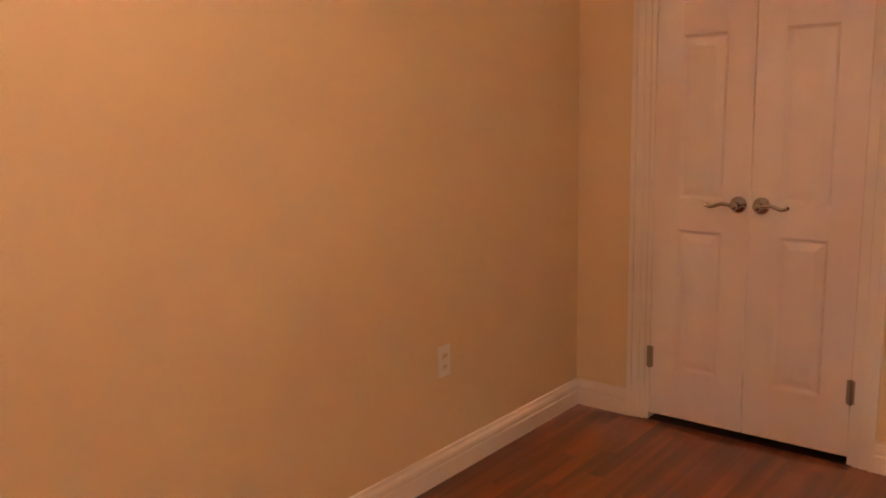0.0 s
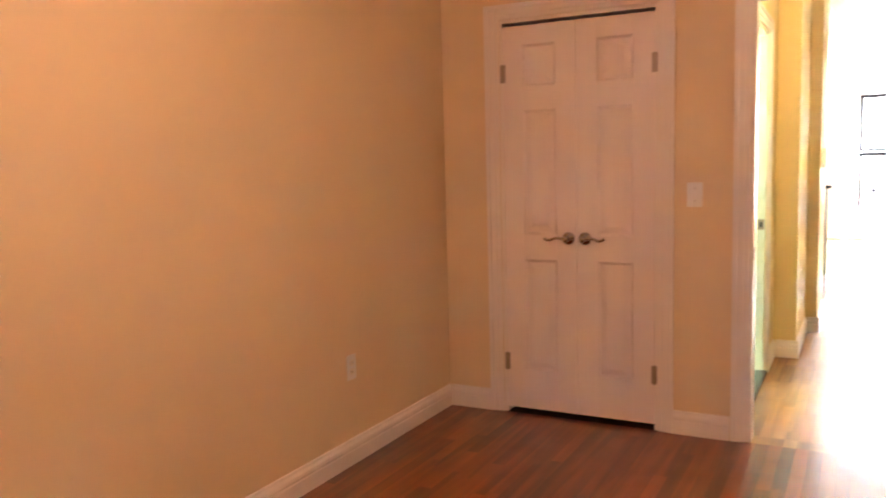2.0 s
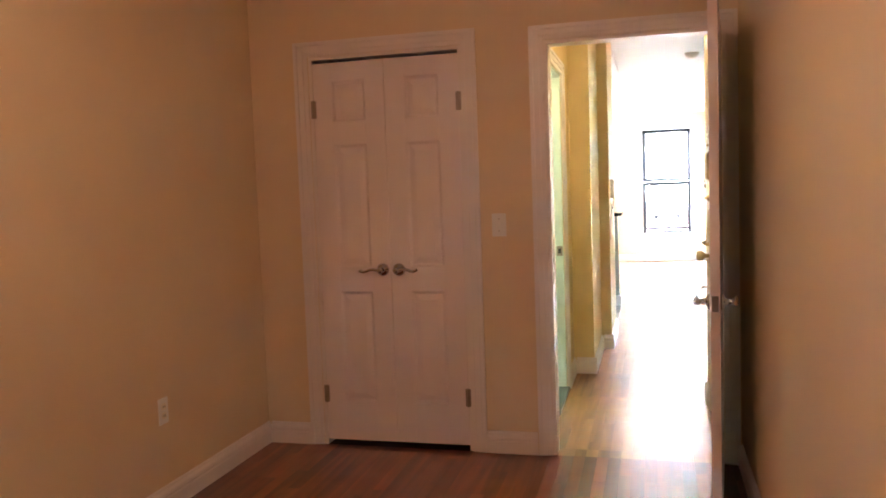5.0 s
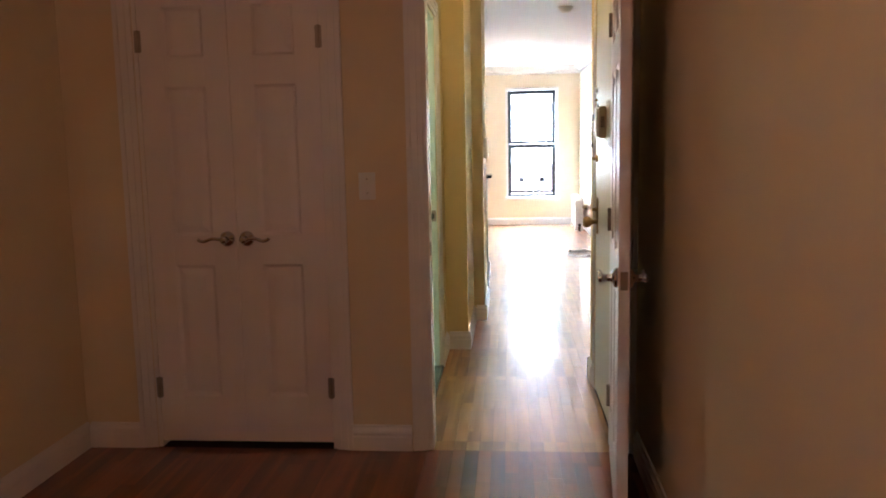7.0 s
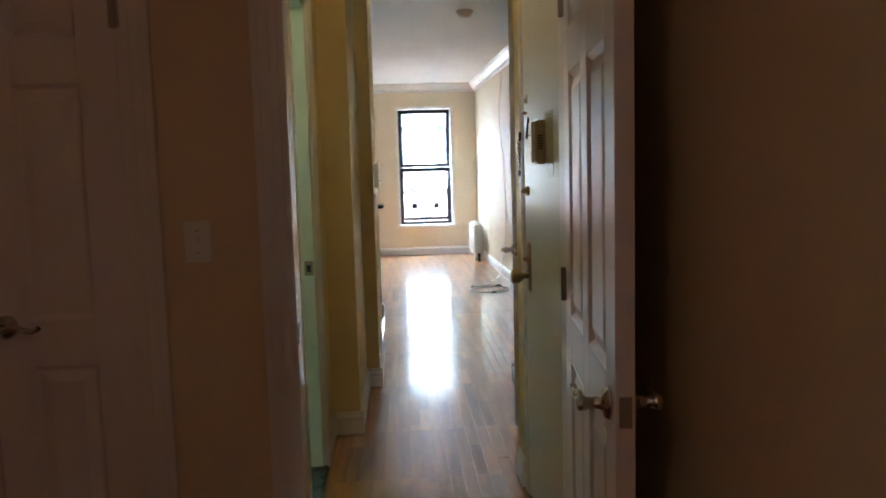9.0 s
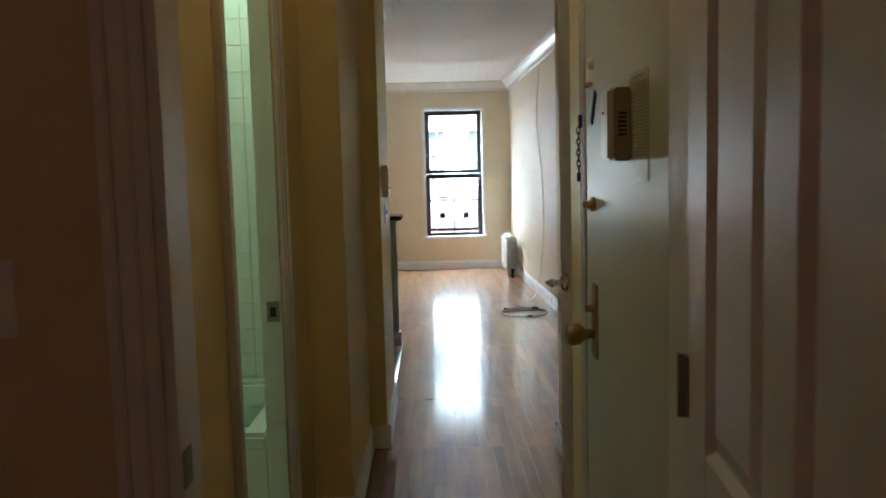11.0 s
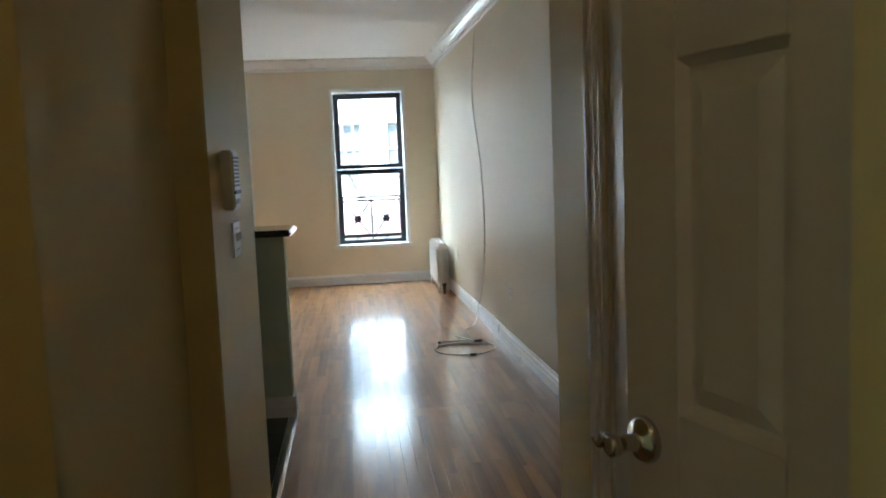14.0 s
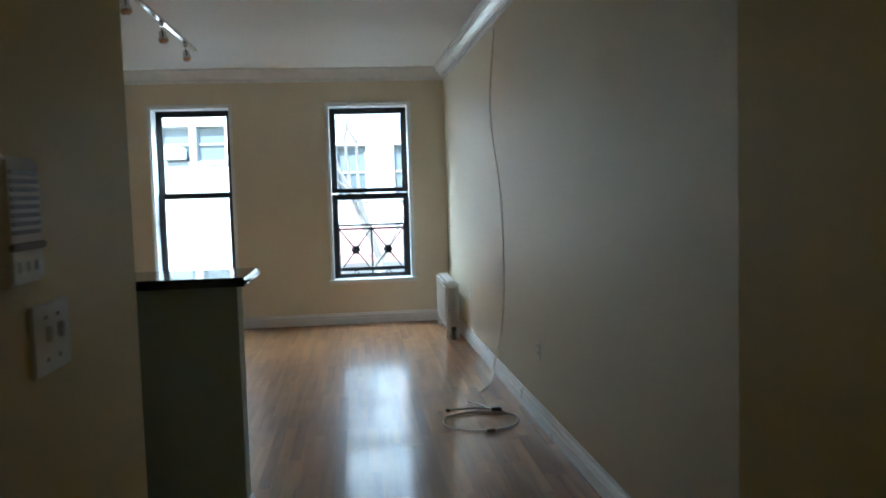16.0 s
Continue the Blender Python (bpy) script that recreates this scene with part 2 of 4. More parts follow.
def wall(name, axis, lo, hi, c0, c1, top, openings, mat, label):
    """A wall along 'x' or 'y' from lo to hi, between c0 and c1 across, with openings (a, b, z0, z1) through it."""
    bm = bmesh.new()

    def piece(a, b, z0, z1):
        if b - a > 1e-4 and z1 - z0 > 1e-4:
            if axis == "x":
                add_box(bm, a, b, c0, c1, z0, z1)
            else:
                add_box(bm, c0, c1, a, b, z0, z1)
    at = lo
    for a, b, z0, z1 in sorted(openings):
        piece(at, a, 0, top)
        piece(a, b, 0, z0)
        piece(a, b, z1, top)
        at = b
    piece(at, hi, 0, top)
    return tagged(part(name, bm, mat), label, "wall", kind="structure")


def profile_run(bm, axis, a, b, face, side, prof):
    """Sweeps a profile of (distance off the wall, height) from a to b along an axis; side is +1 or -1, away from the wall."""
    ends = []
    for t in (a, b):
        ring = []
        for d, z in prof:
            ring.append(bm.verts.new((t, face + side * d, z) if axis == "x" else (face + side * d, t, z)))
        ends.append(ring)
    n = len(prof)
    for i in range(n):
        bm.faces.new((ends[0][i], ends[0][(i + 1) % n], ends[1][(i + 1) % n], ends[1][i]))
    bm.faces.new(ends[0])
    bm.faces.new(list(reversed(ends[1])))
    bmesh.ops.recalc_face_normals(bm, faces=bm.faces[:])


BASE = [(0, 0), (0.018, 0), (0.018, 0.062), (0.015, 0.068), (0.015, 0.074), (0.019, 0.078), (0.017, 0.091), (0.009, 0.102), (0.007, 0.112), (0, 0.115)]


def baseboard(axis, a, b, face, side, mat, label="white moulded wooden baseboard along the wall"):
    bm = bmesh.new()
    profile_run(bm, axis, a, b, face, side, BASE)
    return tagged(part("baseboard", bm, mat), label, "baseboard", kind="structure")


def casing(name, axis, a, b, top, face, side, mat, label, width=0.075, proud=1.0):
    """Moulded door casing round an opening from a to b, on a wall's face."""
    bm = bmesh.new()
    steps = [(0.0, 0.30, 0.012), (0.30, 0.72, 0.016), (0.72, 1.0, 0.022)]
    for s0, s1, d in steps:
        d *= proud
        for lo, hi in ((a - width * s1, a - width * s0), (b + width * s0, b + width * s1)):
            z1 = top + width * s1
            y = sorted((face, face + side * d))
            if axis == "x":
                add_box(bm, lo, hi, y[0], y[1], 0, z1, 0.003)
            else:
                add_box(bm, y[0], y[1], lo, hi, 0, z1, 0.003)
        y = sorted((face, face + side * d))
        lo, hi, z0, z1 = a - width * s0, b + width * s0, top + width * s0, top + width * s1
        if axis == "x":
            add_box(bm, lo, hi, y[0], y[1], z0, z1, 0.003)
        else:
            add_box(bm, y[0], y[1], lo, hi, z0, z1, 0.003)
    return tagged(part(name, bm, mat), label, "trim", kind="structure")


def panel_leaf(width, height, thick, cols, rows, mat, stile=0.10, depth=0.012):
    """A moulded panel door leaf, x from 0 to width, y from -thick/2 to thick/2; rows are (z0, z1) of the panels; both faces have
    raised panels inside a sunk moulding."""
    bm = bmesh.new()
    t = thick / 2
    gap = 0.006
    core = t - depth
    add_box(bm, 0.002, width - 0.002, -core, core, 0.002, height - 0.002)
    xs = []
    mid = stile * (0.9 if cols > 1 else 0)
    pw = (width - 2 * stile - mid * (cols - 1)) / cols
    for c in range(cols):
        x0 = stile + c * (pw + mid)
        xs.append((x0, x0 + pw))
    # stiles full height, rails between them
    edges = [0.0] + [v for p in xs for v in p] + [width]
    for i in range(0, len(edges), 2):
        add_box(bm, edges[i], edges[i + 1], -t, t, 0, height, 0.002)
    zs = [0.0] + [v for p in rows for v in p] + [height]
    for x0, x1 in xs:
        for i in range(0, len(zs), 2):
            add_box(bm, x0, x1, -t, t, zs[i], zs[i + 1], 0.002)
        for z0, z1 in rows:
            for s in (-1, 1):
                # raised field with sloped borders
                a = 0.018
                b = 0.045
                outer = [(x0 + a, z0 + a), (x1 - a, z0 + a), (x1 - a, z1 - a), (x0 + a, z1 - a)]
                inner = [(x0 + b, z0 + b), (x1 - b, z0 + b), (x1 - b, z1 - b), (x0 + b, z1 - b)]
                vo = [bm.verts.new((x, s * core * 0.995, z)) for x, z in outer]
                vi = [bm.verts.new((x, s * (t - 0.002), z)) for x, z in inner]
                for k in range(4):
                    f = (vo[k], vo[(k + 1) % 4], vi[(k + 1) % 4], vi[k])
                    bm.faces.new(f if s < 0 else tuple(reversed(f)))
                bm.faces.new(vi if s < 0 else list(reversed(vi)))
                # sloped moulding from the stiles down to the sunk bed
                c = 0.012
                mo = [bm.verts.new((x, s * t, z)) for x, z in ((x0, z0), (x1, z0), (x1, z1), (x0, z1))]
                mi = [bm.verts.new((x, s * core, z)) for x, z in ((x0 + c, z0 + c), (x1 - c, z0 + c), (x1 - c, z1 - c), (x0 + c, z1 - c))]
                for k in range(4):
                    f = (mo[k], mo[(k + 1) % 4], mi[(k + 1) % 4], mi[k])
                    bm.faces.new(f if s < 0 else tuple(reversed(f)))
    return bm


def lever(parent, x, y, z, side, way, mat=None, label="brushed nickel wave lever handle on a round rose"):
    """A lever handle on a door leaf in its own frame: side +1/-1 is the face along y, way +1/-1 the lever's direction along x."""
    mat = mat or CHROME
    bm = lathe([(0.033, 0), (0.033, 0.005), (0.028, 0.012), (0.016, 0.016), (0.012, 0.022), (0.012, 0.045), (0.015, 0.048), (0.015, 0.060), (0.010, 0.064)], 24, "Y")
    if side < 0:
        bmesh.ops.scale(bm, vec=(1, -1, 1), verts=bm.verts[:])
        bmesh.ops.reverse_faces(bm, faces=bm.faces[:])
    bmesh.ops.translate(bm, vec=(x, y, z), verts=bm.verts[:])
    rose = smooth(part("handle", bm, mat, parent, label))
    d = y + side * 0.053
    tube("lever", [(x, d, z), (x + way * 0.025, d, z + 0.004), (x + way * 0.05, d, z + 0.010), (x + way * 0.075, d, z - 0.004), (x + way * 0.095, d + side * 0.002, z - 0.008), (x + way * 0.112, d + side * 0.004, z + 0.004)], 0.0075, mat, rose)
    return rose


def hinge(parent, x, y, z):
    bm = bmesh.new()
    add_box(bm, x - 0.014, x + 0.014, y - 0.004, y + 0.004, z - 0.045, z + 0.045, 0.001)
    add_cyl(bm, (x, y - 0.006, z - 0.047), (x, y - 0.006, z + 0.047), 0.006, n=10)
    return part("hinge", bm, HINGE, parent, "tarnished butt hinge")

# ---- the rooms ----
XL, XR, YC, YB, TOP = -1.99, 0.46, 3.74, -1.15, 2.58
WT = 0.11            # wall thickness
HL, HR = -0.490, 0.380   # hall
D0, D1, DH = -0.430, 0.375, 2.05   # bedroom doorway
C0, C1, CH = -1.66, -0.84, 2.06    # closet
B0, B1, BW, BN = 4.415, 5.015, 0.062, 5.90    # bathroom doorway in the hall's wall
P1, P2, PX1, PX2 = 5.520, 6.395, -0.348, -0.268
STUB = 7.22           # end of the hall's wall
E0, E1 = 3.875, 4.655    # entrance door
ES, KX, K0, K1 = 4.880, 0.570, 5.085, 5.950    # hall closet door
HE = 6.365            # hall's end at the living room
LX, LR, LY = -2.95, 1.24, 13.77
W1, W2, WZ0, WZ1 = (-0.105, 0.712), (-1.84, -1.06), 0.455, 2.225



def east(y):
    """The long living room wall runs slightly askew."""
    return 1.237 - (y - 6.35) * 0.0212


def askew(ob):
    for v in ob.data.vertices:
        v.co.x += east(v.co.y) - LR
    return ob


bm = box(XL - 0.2, LR + 0.3, YB - 0.2, LY + 0.1, -0.12, -0.012)
tagged(part("floor", bm, SUBFLOOR), "varnished oak strip floor, worn and glossy", "floor", kind="structure")

wall("wall_west", "y", YB, 4.36, XL - 0.12, XL, TOP, [(-1.10, -0.30, 0.75, 2.15)], PAINT, "cream painted bedroom wall with a window")
wall("wall_south", "x", XL - 0.12, XR + 0.12, YB - 0.14, YB, TOP, [], PAINT, "cream painted bedroom wall, plain")
wall("wall_east", "y", YB, YC, XR, XR + 0.12, TOP, [], PAINT, "cream painted bedroom wall behind the open door")
wall("wall_closet", "x", XL - 0.12, XR + 0.12, YC, YC + WT, TOP, [(C0, C1, 0, CH), (D0, D1, 0, DH)], PAINT, "cream painted wall with a closet and a doorway")
wall("wall_hall_west", "y", YC + WT, P1, HL - BW, HL, TOP, [(B0, B1, 0, DH)], PAINT_HALL, "yellow cream hall wall with the bathroom doorway")
bm = box(HL - BW, PX1, P1, P2, 0, TOP)
tagged(part("wall_pier", bm, PAINT_HALL), "yellow cream projecting wall pier in the hall", "wall", kind="structure")
bm = box(PX2 - 0.9, PX2, P2, STUB, 0, TOP, 0.004)
tagged(part("wall_stub", bm, PAINT_HALL), "cream wall end beside the kitchen", "wall", kind="structure")
wall("wall_hall_east", "y", YC + WT, ES, HR, HR + 0.12, TOP, [(E0, E1, 0, DH + 0.03)], PAINT_HALL, "yellow cream hall wall with the entrance door")
wall("wall_hall_return", "x", HR + 0.12, KX + 0.10, ES - 0.12, ES, TOP, [], PAINT_HALL, "short yellow cream return wall in the hall")
wall("wall_hall_closet", "y", ES, HE, KX, KX + 0.12, TOP, [(K0, K1, 0, DH)], PAINT_HALL, "cream wall with the hall closet door")
wall("wall_living_south", "x", KX + 0.12, LR + 0.12, HE - 0.12, HE, TOP, [], PAINT_LIVING, "pale cream wall at the hall's end")
askew(wall("wall_living_east", "y", HE, LY, LR, LR + 0.12, TOP, [], PAINT_LIVING, "long pale cream living room wall"))
wall("wall_living_north", "x", LX - 0.12, LR + 0.12, LY, LY + 0.26, TOP, [(*W1, WZ0, WZ1), (*W2, WZ0, WZ1)], PAINT_LIVING, "pale cream wall with two tall windows")
wall("wall_living_west", "y", P2, LY, LX - 0.12, LX, TOP, [], PAINT_LIVING, "pale cream wall on the kitchen side")
wall("wall_kitchen_south", "x", LX - 0.12, PX2 - 0.9, P2, P2 + 0.12, TOP, [], PAINT_LIVING, "pale cream kitchen wall")
bm = box(XL - 0.2, LR + 0.3, YB - 0.2, LY + 0.3, TOP, TOP + 0.12)
add_box(bm, LX - 0.2, XL - 0.2, P2 - 0.1, LY + 0.3, TOP, TOP + 0.12)
tagged(part("ceiling", bm, CEIL), "flat white painted plaster ceiling", "ceiling", kind="structure")
bm = box(LX - 0.2, XL - 0.2, P2 - 0.1, LY + 0.1, -0.12, -0.012)
tagged(part("floor_west", bm, SUBFLOOR), "oak strip floor on the kitchen side", "floor", kind="structure")
# closet and stairwell backs
wall("wall_closet_back", "x", XL - 0.12, HL - BW, 4.26, 4.36, TOP, [], PAINT, "plain back wall of the closet")
wall("wall_bath_north", "x", -1.95, HL - BW, BN - 0.03, BN, TOP, [], GROUT, "white tiled bathroom wall above the tub")
bm = box(-1.95, HL - BW, BN, P2, 0, TOP)
tagged(part("wall_bath_backing", bm, PAINT), "plain wall behind the bathroom", "wall", kind="structure")
wall("wall_bath_west", "y", 4.40, P2, -2.05, -1.95, TOP, [], TILE, "white tiled bathroom wall")
wall("wall_stair_south", "x", XR + 0.12, 1.40, YC, YC + WT, TOP, [], PAINT, "plain wall of the stair landing")
wall("wall_stair_east", "y", YC, HE, 1.30, 1.40, TOP, [], PAINT, "plain wall beyond the entrance door")

# trim: baseboards, crown, casings
CROWN = [(0, TOP), (0.10, TOP), (0.10, TOP - 0.014), (0.085, TOP - 0.022), (0.070, TOP - 0.045), (0.040, TOP - 0.075), (0.020, TOP - 0.088), (0.018, TOP - 0.108), (0.006, TOP - 0.114), (0, TOP - 0.125)]
CW = 0.075
for axis, a, b, face, side in (
        ("y", YB, YC, XL, 1), ("x", XL + 0.018, C0 - CW, YC, -1), ("x", C1 + CW, D0 - CW, YC, -1), ("y", YB, YC - 0.05, XR, -1), ("x", XL, XR, YB, 1),
        ("y", YC + WT, B0 - CW, HL, 1), ("y", B1 + CW, P1, HL, 1), ("x", HL + 0.018, PX1 + 0.018, P1, -1), ("y", P1, P2, PX1, 1),
        ("x", PX1 + 0.018, PX2 + 0.018, P2, -1), ("y", P2, STUB, PX2, 1),
        ("y", YC + WT, E0 - CW, HR, -1), ("y", E1 + CW, ES + 0.018, HR, -1), ("x", HR - 0.018, KX, ES, 1), ("y", K1 + CW, HE + 0.018, KX, -1), ("x", KX - 0.018, LR - 0.018, HE, 1),
        ("y", HE, LY, LR, -1), ("x", LX, LR - 0.018, LY, -1), ("y", P2 + 0.12, LY, LX, 1)):
    board = baseboard(axis, a, b, face, side, TRIM_WHITE if face in (LR, LY, LX) else TRIM)
    if face == LR:
        askew(board)
for axis, a, b, face, side in (("y", HE, LY, LR, -1), ("x", LX, LR, LY, -1), ("y", P2 + 0.12, LY, LX, 1)):
    bm = bmesh.new()
    profile_run(bm, axis, a, b, face, side, CROWN)
    crown = part("crown_moulding", bm, TRIM_WHITE)
    if face == LR:
        askew(crown)
    tagged(crown, "white plaster crown moulding under the ceiling", "moulding", kind="structure")
casing("trim_closet", "x", C0, C1, CH, YC, -1, TRIM, "white moulded casing round the closet doors")
casing("trim_doorway", "x", D0, D1 + 0.01, DH, YC, -1, TRIM, "white moulded casing round the bedroom doorway", 0.070)
casing("trim_bath", "y", B0, B1, DH, HL, 1, TRIM, "cream painted casing round the bathroom doorway")
casing("trim_entrance", "y", E0, E1, DH + 0.03, HR, -1, TRIM, "cream painted steel casing of the entrance door", 0.045, 0.4)
casing("trim_hall_closet", "y", K0, K1, DH, KX, -1, TRIM, "cream casing round the hall closet door")


def jamb(name, axis, a, b, top, c0, c1, mat, label):
    bm = bmesh.new()
    t = 0.018
    for lo, hi, z0, z1 in ((a, a + t, 0, top), (b - t, b, 0, top), (a + t, b - t, top - t, top)):
        if axis == "x":
            add_box(bm, lo, hi, c0, c1, z0, z1)
        else:
            add_box(bm, c0, c1, lo, hi, z0, z1)
    return tagged(part(name, bm, mat), label, "door frame", kind="structure")


jamb("jamb_closet", "x", C0, C1, CH, YC + 0.002, YC + WT, TRIM, "white closet door jamb")
jamb("jamb_doorway", "x", D0, D1, DH, YC + 0.002, YC + WT - 0.002, TRIM, "white bedroom door jamb")
BATH_JAMB = material("pale_green_white_paint", (0.66, 0.74, 0.68), 0.3, vary=0.04)
jamb("jamb_bath", "y", B0, B1, DH, HL - BW - 0.002, HL - 0.002, BATH_JAMB, "pale green white bathroom door jamb")
jamb("jamb_entrance", "y", E0, E1, DH + 0.03, HR + 0.002, HR + 0.12, TRIM, "cream steel entrance door jamb")
jamb("jamb_hall_closet", "y", K0, K1, DH, KX + 0.002, KX + 0.12, TRIM, "cream hall closet door jamb")
# strike plate on the bathroom jamb and on the bedroom jamb
bm = box(HL - 0.046, HL - 0.008, B1 - 0.0215, B1 - 0.0175, 0.892, 0.955, 0.001)
strike = tagged(part("strike_plate", bm, HINGE), "metal strike plate on the bathroom jamb", "strike plate")
part("latch_hole", box(HL - 0.036, HL - 0.018, B1 - 0.0225, B1 - 0.0212, 0.908, 0.938), BLACK_PLASTIC, strike)
bm = box(D0 + 0.0175, D0 + 0.0205, YC + 0.012, YC + 0.052, 0.86, 0.92, 0.001)
tagged(part("strike_plate", bm, HINGE), "metal strike plate on the bedroom door jamb", "strike plate")

# closet double doors
SIX = [(0.21, 0.80), (0.93, 1.57), (1.69, 1.90)]
LEAF_H = 2.004
for i, (x0, x1) in enumerate(((C0 + 0.020, (C0 + C1) / 2 - 0.0015), ((C0 + C1) / 2 + 0.0015, C1 - 0.020))):
    w = x1 - x0
    d = thing("closet_door", (x0, YC + 0.022, 0.028), "white six-panel closet door, closed, with a nickel lever", "door", "closet doors")
    part("door_leaf", panel_leaf(w, LEAF_H - 0.008, 0.034, 1, SIX, DOOR, 0.105), DOOR, d)
    lever(d, w - 0.042 if i == 0 else 0.042, -0.017, 0.915, -1, -1 if i == 0 else 1)
    for z in (0.25, 1.76):
        hinge(d, 0.0 if i == 0 else w, -0.018, z)

# bedroom door, open against the wall
DW = 0.785
door = thing("bedroom_door", (D1 - 0.012, YC - 0.025, 0.012), "white six-panel bedroom door, standing wide open", "door", rz=-95.3)
part("door_leaf", panel_leaf(DW, 2.02, 0.036, 2, SIX, DOOR, 0.11), DOOR, door)
lever(door, DW - 0.065, -0.018, 0.875, -1, -1)
lever(door, DW - 0.065, 0.018, 0.875, 1, -1)
part("latch_plate", box(DW - 0.001, DW + 0.002, -0.012, 0.012, 0.845, 0.905, 0.001), HINGE, door, "metal latch plate on the door's edge")
for z in (0.25, 1.0, 1.78):
    hinge(door, 0.0, -0.020, z)

# entrance door with its locks
ent = thing("entrance_door", (HR + 0.020, E1 - 0.020, 0.015), "pale painted steel entrance door, closed, with locks", "door", rz=-90)
EW = E1 - E0 - 0.04
part("door_leaf", box(0, EW, -0.020, 0.025, 0, DH - 0.01, 0.003), STEEL_DOOR, ent)
plate = part("lock_plate", box(0.070, 0.124, -0.026, -0.0195, 0.845, 1.035, 0.003), BRASS, ent, "tall tarnished brass lock plate")
knob = lathe([(0.012, 0), (0.012, 0.022), (0.018, 0.027), (0.027, 0.038), (0.029, 0.055), (0.026, 0.066), (0.016, 0.071)], 24, "Y")
bmesh.ops.scale(knob, vec=(1, -1, 1), verts=knob.verts[:])
bmesh.ops.reverse_faces(knob, faces=knob.faces[:])
bmesh.ops.translate(knob, vec=(0.097, -0.025, 0.908), verts=knob.verts[:])
smooth(part("doorknob", knob, BRASS, ent, "round brass doorknob"))
bm = cyl((0.097, -0.026, 0.972), (0.097, -0.034, 0.972), 0.011)
add_box(bm, 0.094, 0.100, -0.048, -0.034, 0.964, 0.980, 0.001)
part("thumb_turn", bm, BRASS, ent, "small brass thumb turn")
bm = cyl((0.090, -0.019, 1.232), (0.090, -0.030, 1.232), 0.018)
add_cyl(bm, (0.090, -0.030, 1.232), (0.090, -0.036, 1.232), 0.012)
add_box(bm, 0.083, 0.097, -0.050, -0.034, 1.224, 1.240, 0.002)
part("deadbolt", bm, BRASS, ent, "brass deadbolt turn")
slide = part("chain_slide", box(-0.010, 0.010, -0.025, -0.0195, -0.044, 0.044, 0.002), DARK, ent, "dark door chain slide hanging askew")
slide.matrix_local = pose(0.092, 0, 1.468, 0, 34, 0)
bm = lathe([(0.016, 0), (0.016, 0.004), (0.011, 0.012), (0.004, 0.014)], 16, "Y")
bmesh.ops.scale(bm, vec=(1, -1, 1), verts=bm.verts[:])
bmesh.ops.translate(bm, vec=(0.070, -0.02, 1.578), verts=bm.verts[:])
part("bumper", bm, WHITE_PLASTIC, ent, "clear round bumper")
part("catch", box(0.030, 0.075, -0.034, -0.0195, 1.522, 1.532, 0.002), BRASS, ent, "small brass catch")

# security chain hanging on the casing
chain = thing("door_chain", (HR - 0.010, E1 + 0.004, 1.440), "dark metal door chain hanging from the casing", "chain")
part("bracket", box(-0.008, 0.001, -0.008, 0.008, 0.0, 0.035, 0.002), DARK, chain)
for i in range(8):
    ring = 10
    tube("link", [(0.0048 * math.cos(a) * (i % 2 == 0), 0.0048 * math.cos(a) * (i % 2), 0.0100 * math.sin(a)) for a in [2 * math.pi * k / ring for k in range(ring)]], 0.0016, DARK, chain, cyclic=True).matrix_local = pose(-0.008, 0, -0.006 - 0.0142 * i)
part("anchor", box(-0.013, -0.003, -0.006, 0.006, -0.138, -0.114, 0.002), BLACK_PLASTIC, chain)

# chime box and notice on the entrance door
chime = thing("door_chime", (HR - 0.0015, 4.206, 1.348), "tan plastic door chime box with a slotted side", "door chime")
part("base", box(-0.034, 0, -0.035, 0.039, 0.0, 0.146, 0.004), BOX, chime, "brown-shaded plastic base")
part("cover", box(-0.047, -0.0345, -0.033, 0.039, 0.002, 0.144, 0.005), PLASTIC, chime, "ivory plastic front cover")
part("push_button", cyl((-0.0465, 0.01, 0.098), (-0.0495, 0.01, 0.098), 0.003, n=10), BLACK_PLASTIC, chime)
for i in range(6):
    part("grille_slot", box(-0.027, -0.010, -0.0365, -0.0345, 0.050 + i * 0.0085, 0.0545 + i * 0.0085), BLACK_PLASTIC, chime)
notice = thing("notice", (HR - 0.0010, 4.114, 1.350), "printed paper notice on the entrance door", "notice")
part("sheet", box(-0.0012, 0, -0.065, 0.075, 0, 0.170), PAPER, notice)
part("blank_strip", box(-0.0012, 0, -0.065, 0.020, -0.042, -0.002), WHITE_PLASTIC, notice, "clear tape strip")
for i in range(22):
    w = 0.118 * (0.45 + 0.55 * random.random())
    part("text_line", box(-0.0020, -0.0010, -0.058, -0.058 + w, 0.006 + i * 0.0066, 0.0085 + i * 0.0066), INK, notice)
part("text_line", box(-0.0020, -0.0010, -0.035, 0.05, 0.156, 0.161), INK, notice)

# hall closet: one leaf ajar, its mate closed
HALL_ROWS = [(0.20, 0.785), (0.965, 1.42), (1.565, 1.88)]
KW = (K1 - K0) / 2 - 0.022
for at, turn, state in (((KX + 0.006, K0 + 0.020, 0.015), 106, "ajar"), ((KX + 0.020, K1 - 0.020, 0.015), -90, "closed")):
    hc = thing("hall_closet_door", at, "cream painted three-panel hall closet door, " + state, "door", "hall closet doors", rz=turn)
    out = 1 if state == "ajar" else -1
    part("door_leaf", panel_leaf(KW, DH - 0.03, 0.035, 1, HALL_ROWS, DOOR, 0.115), DOOR, hc)
    lever(hc, KW - 0.045, out * 0.018, 0.912, out, 0.35 if state == "ajar" else -1)
    for z in (0.25, 1.76):
        hinge(hc, 0.0, out * 0.019, z)


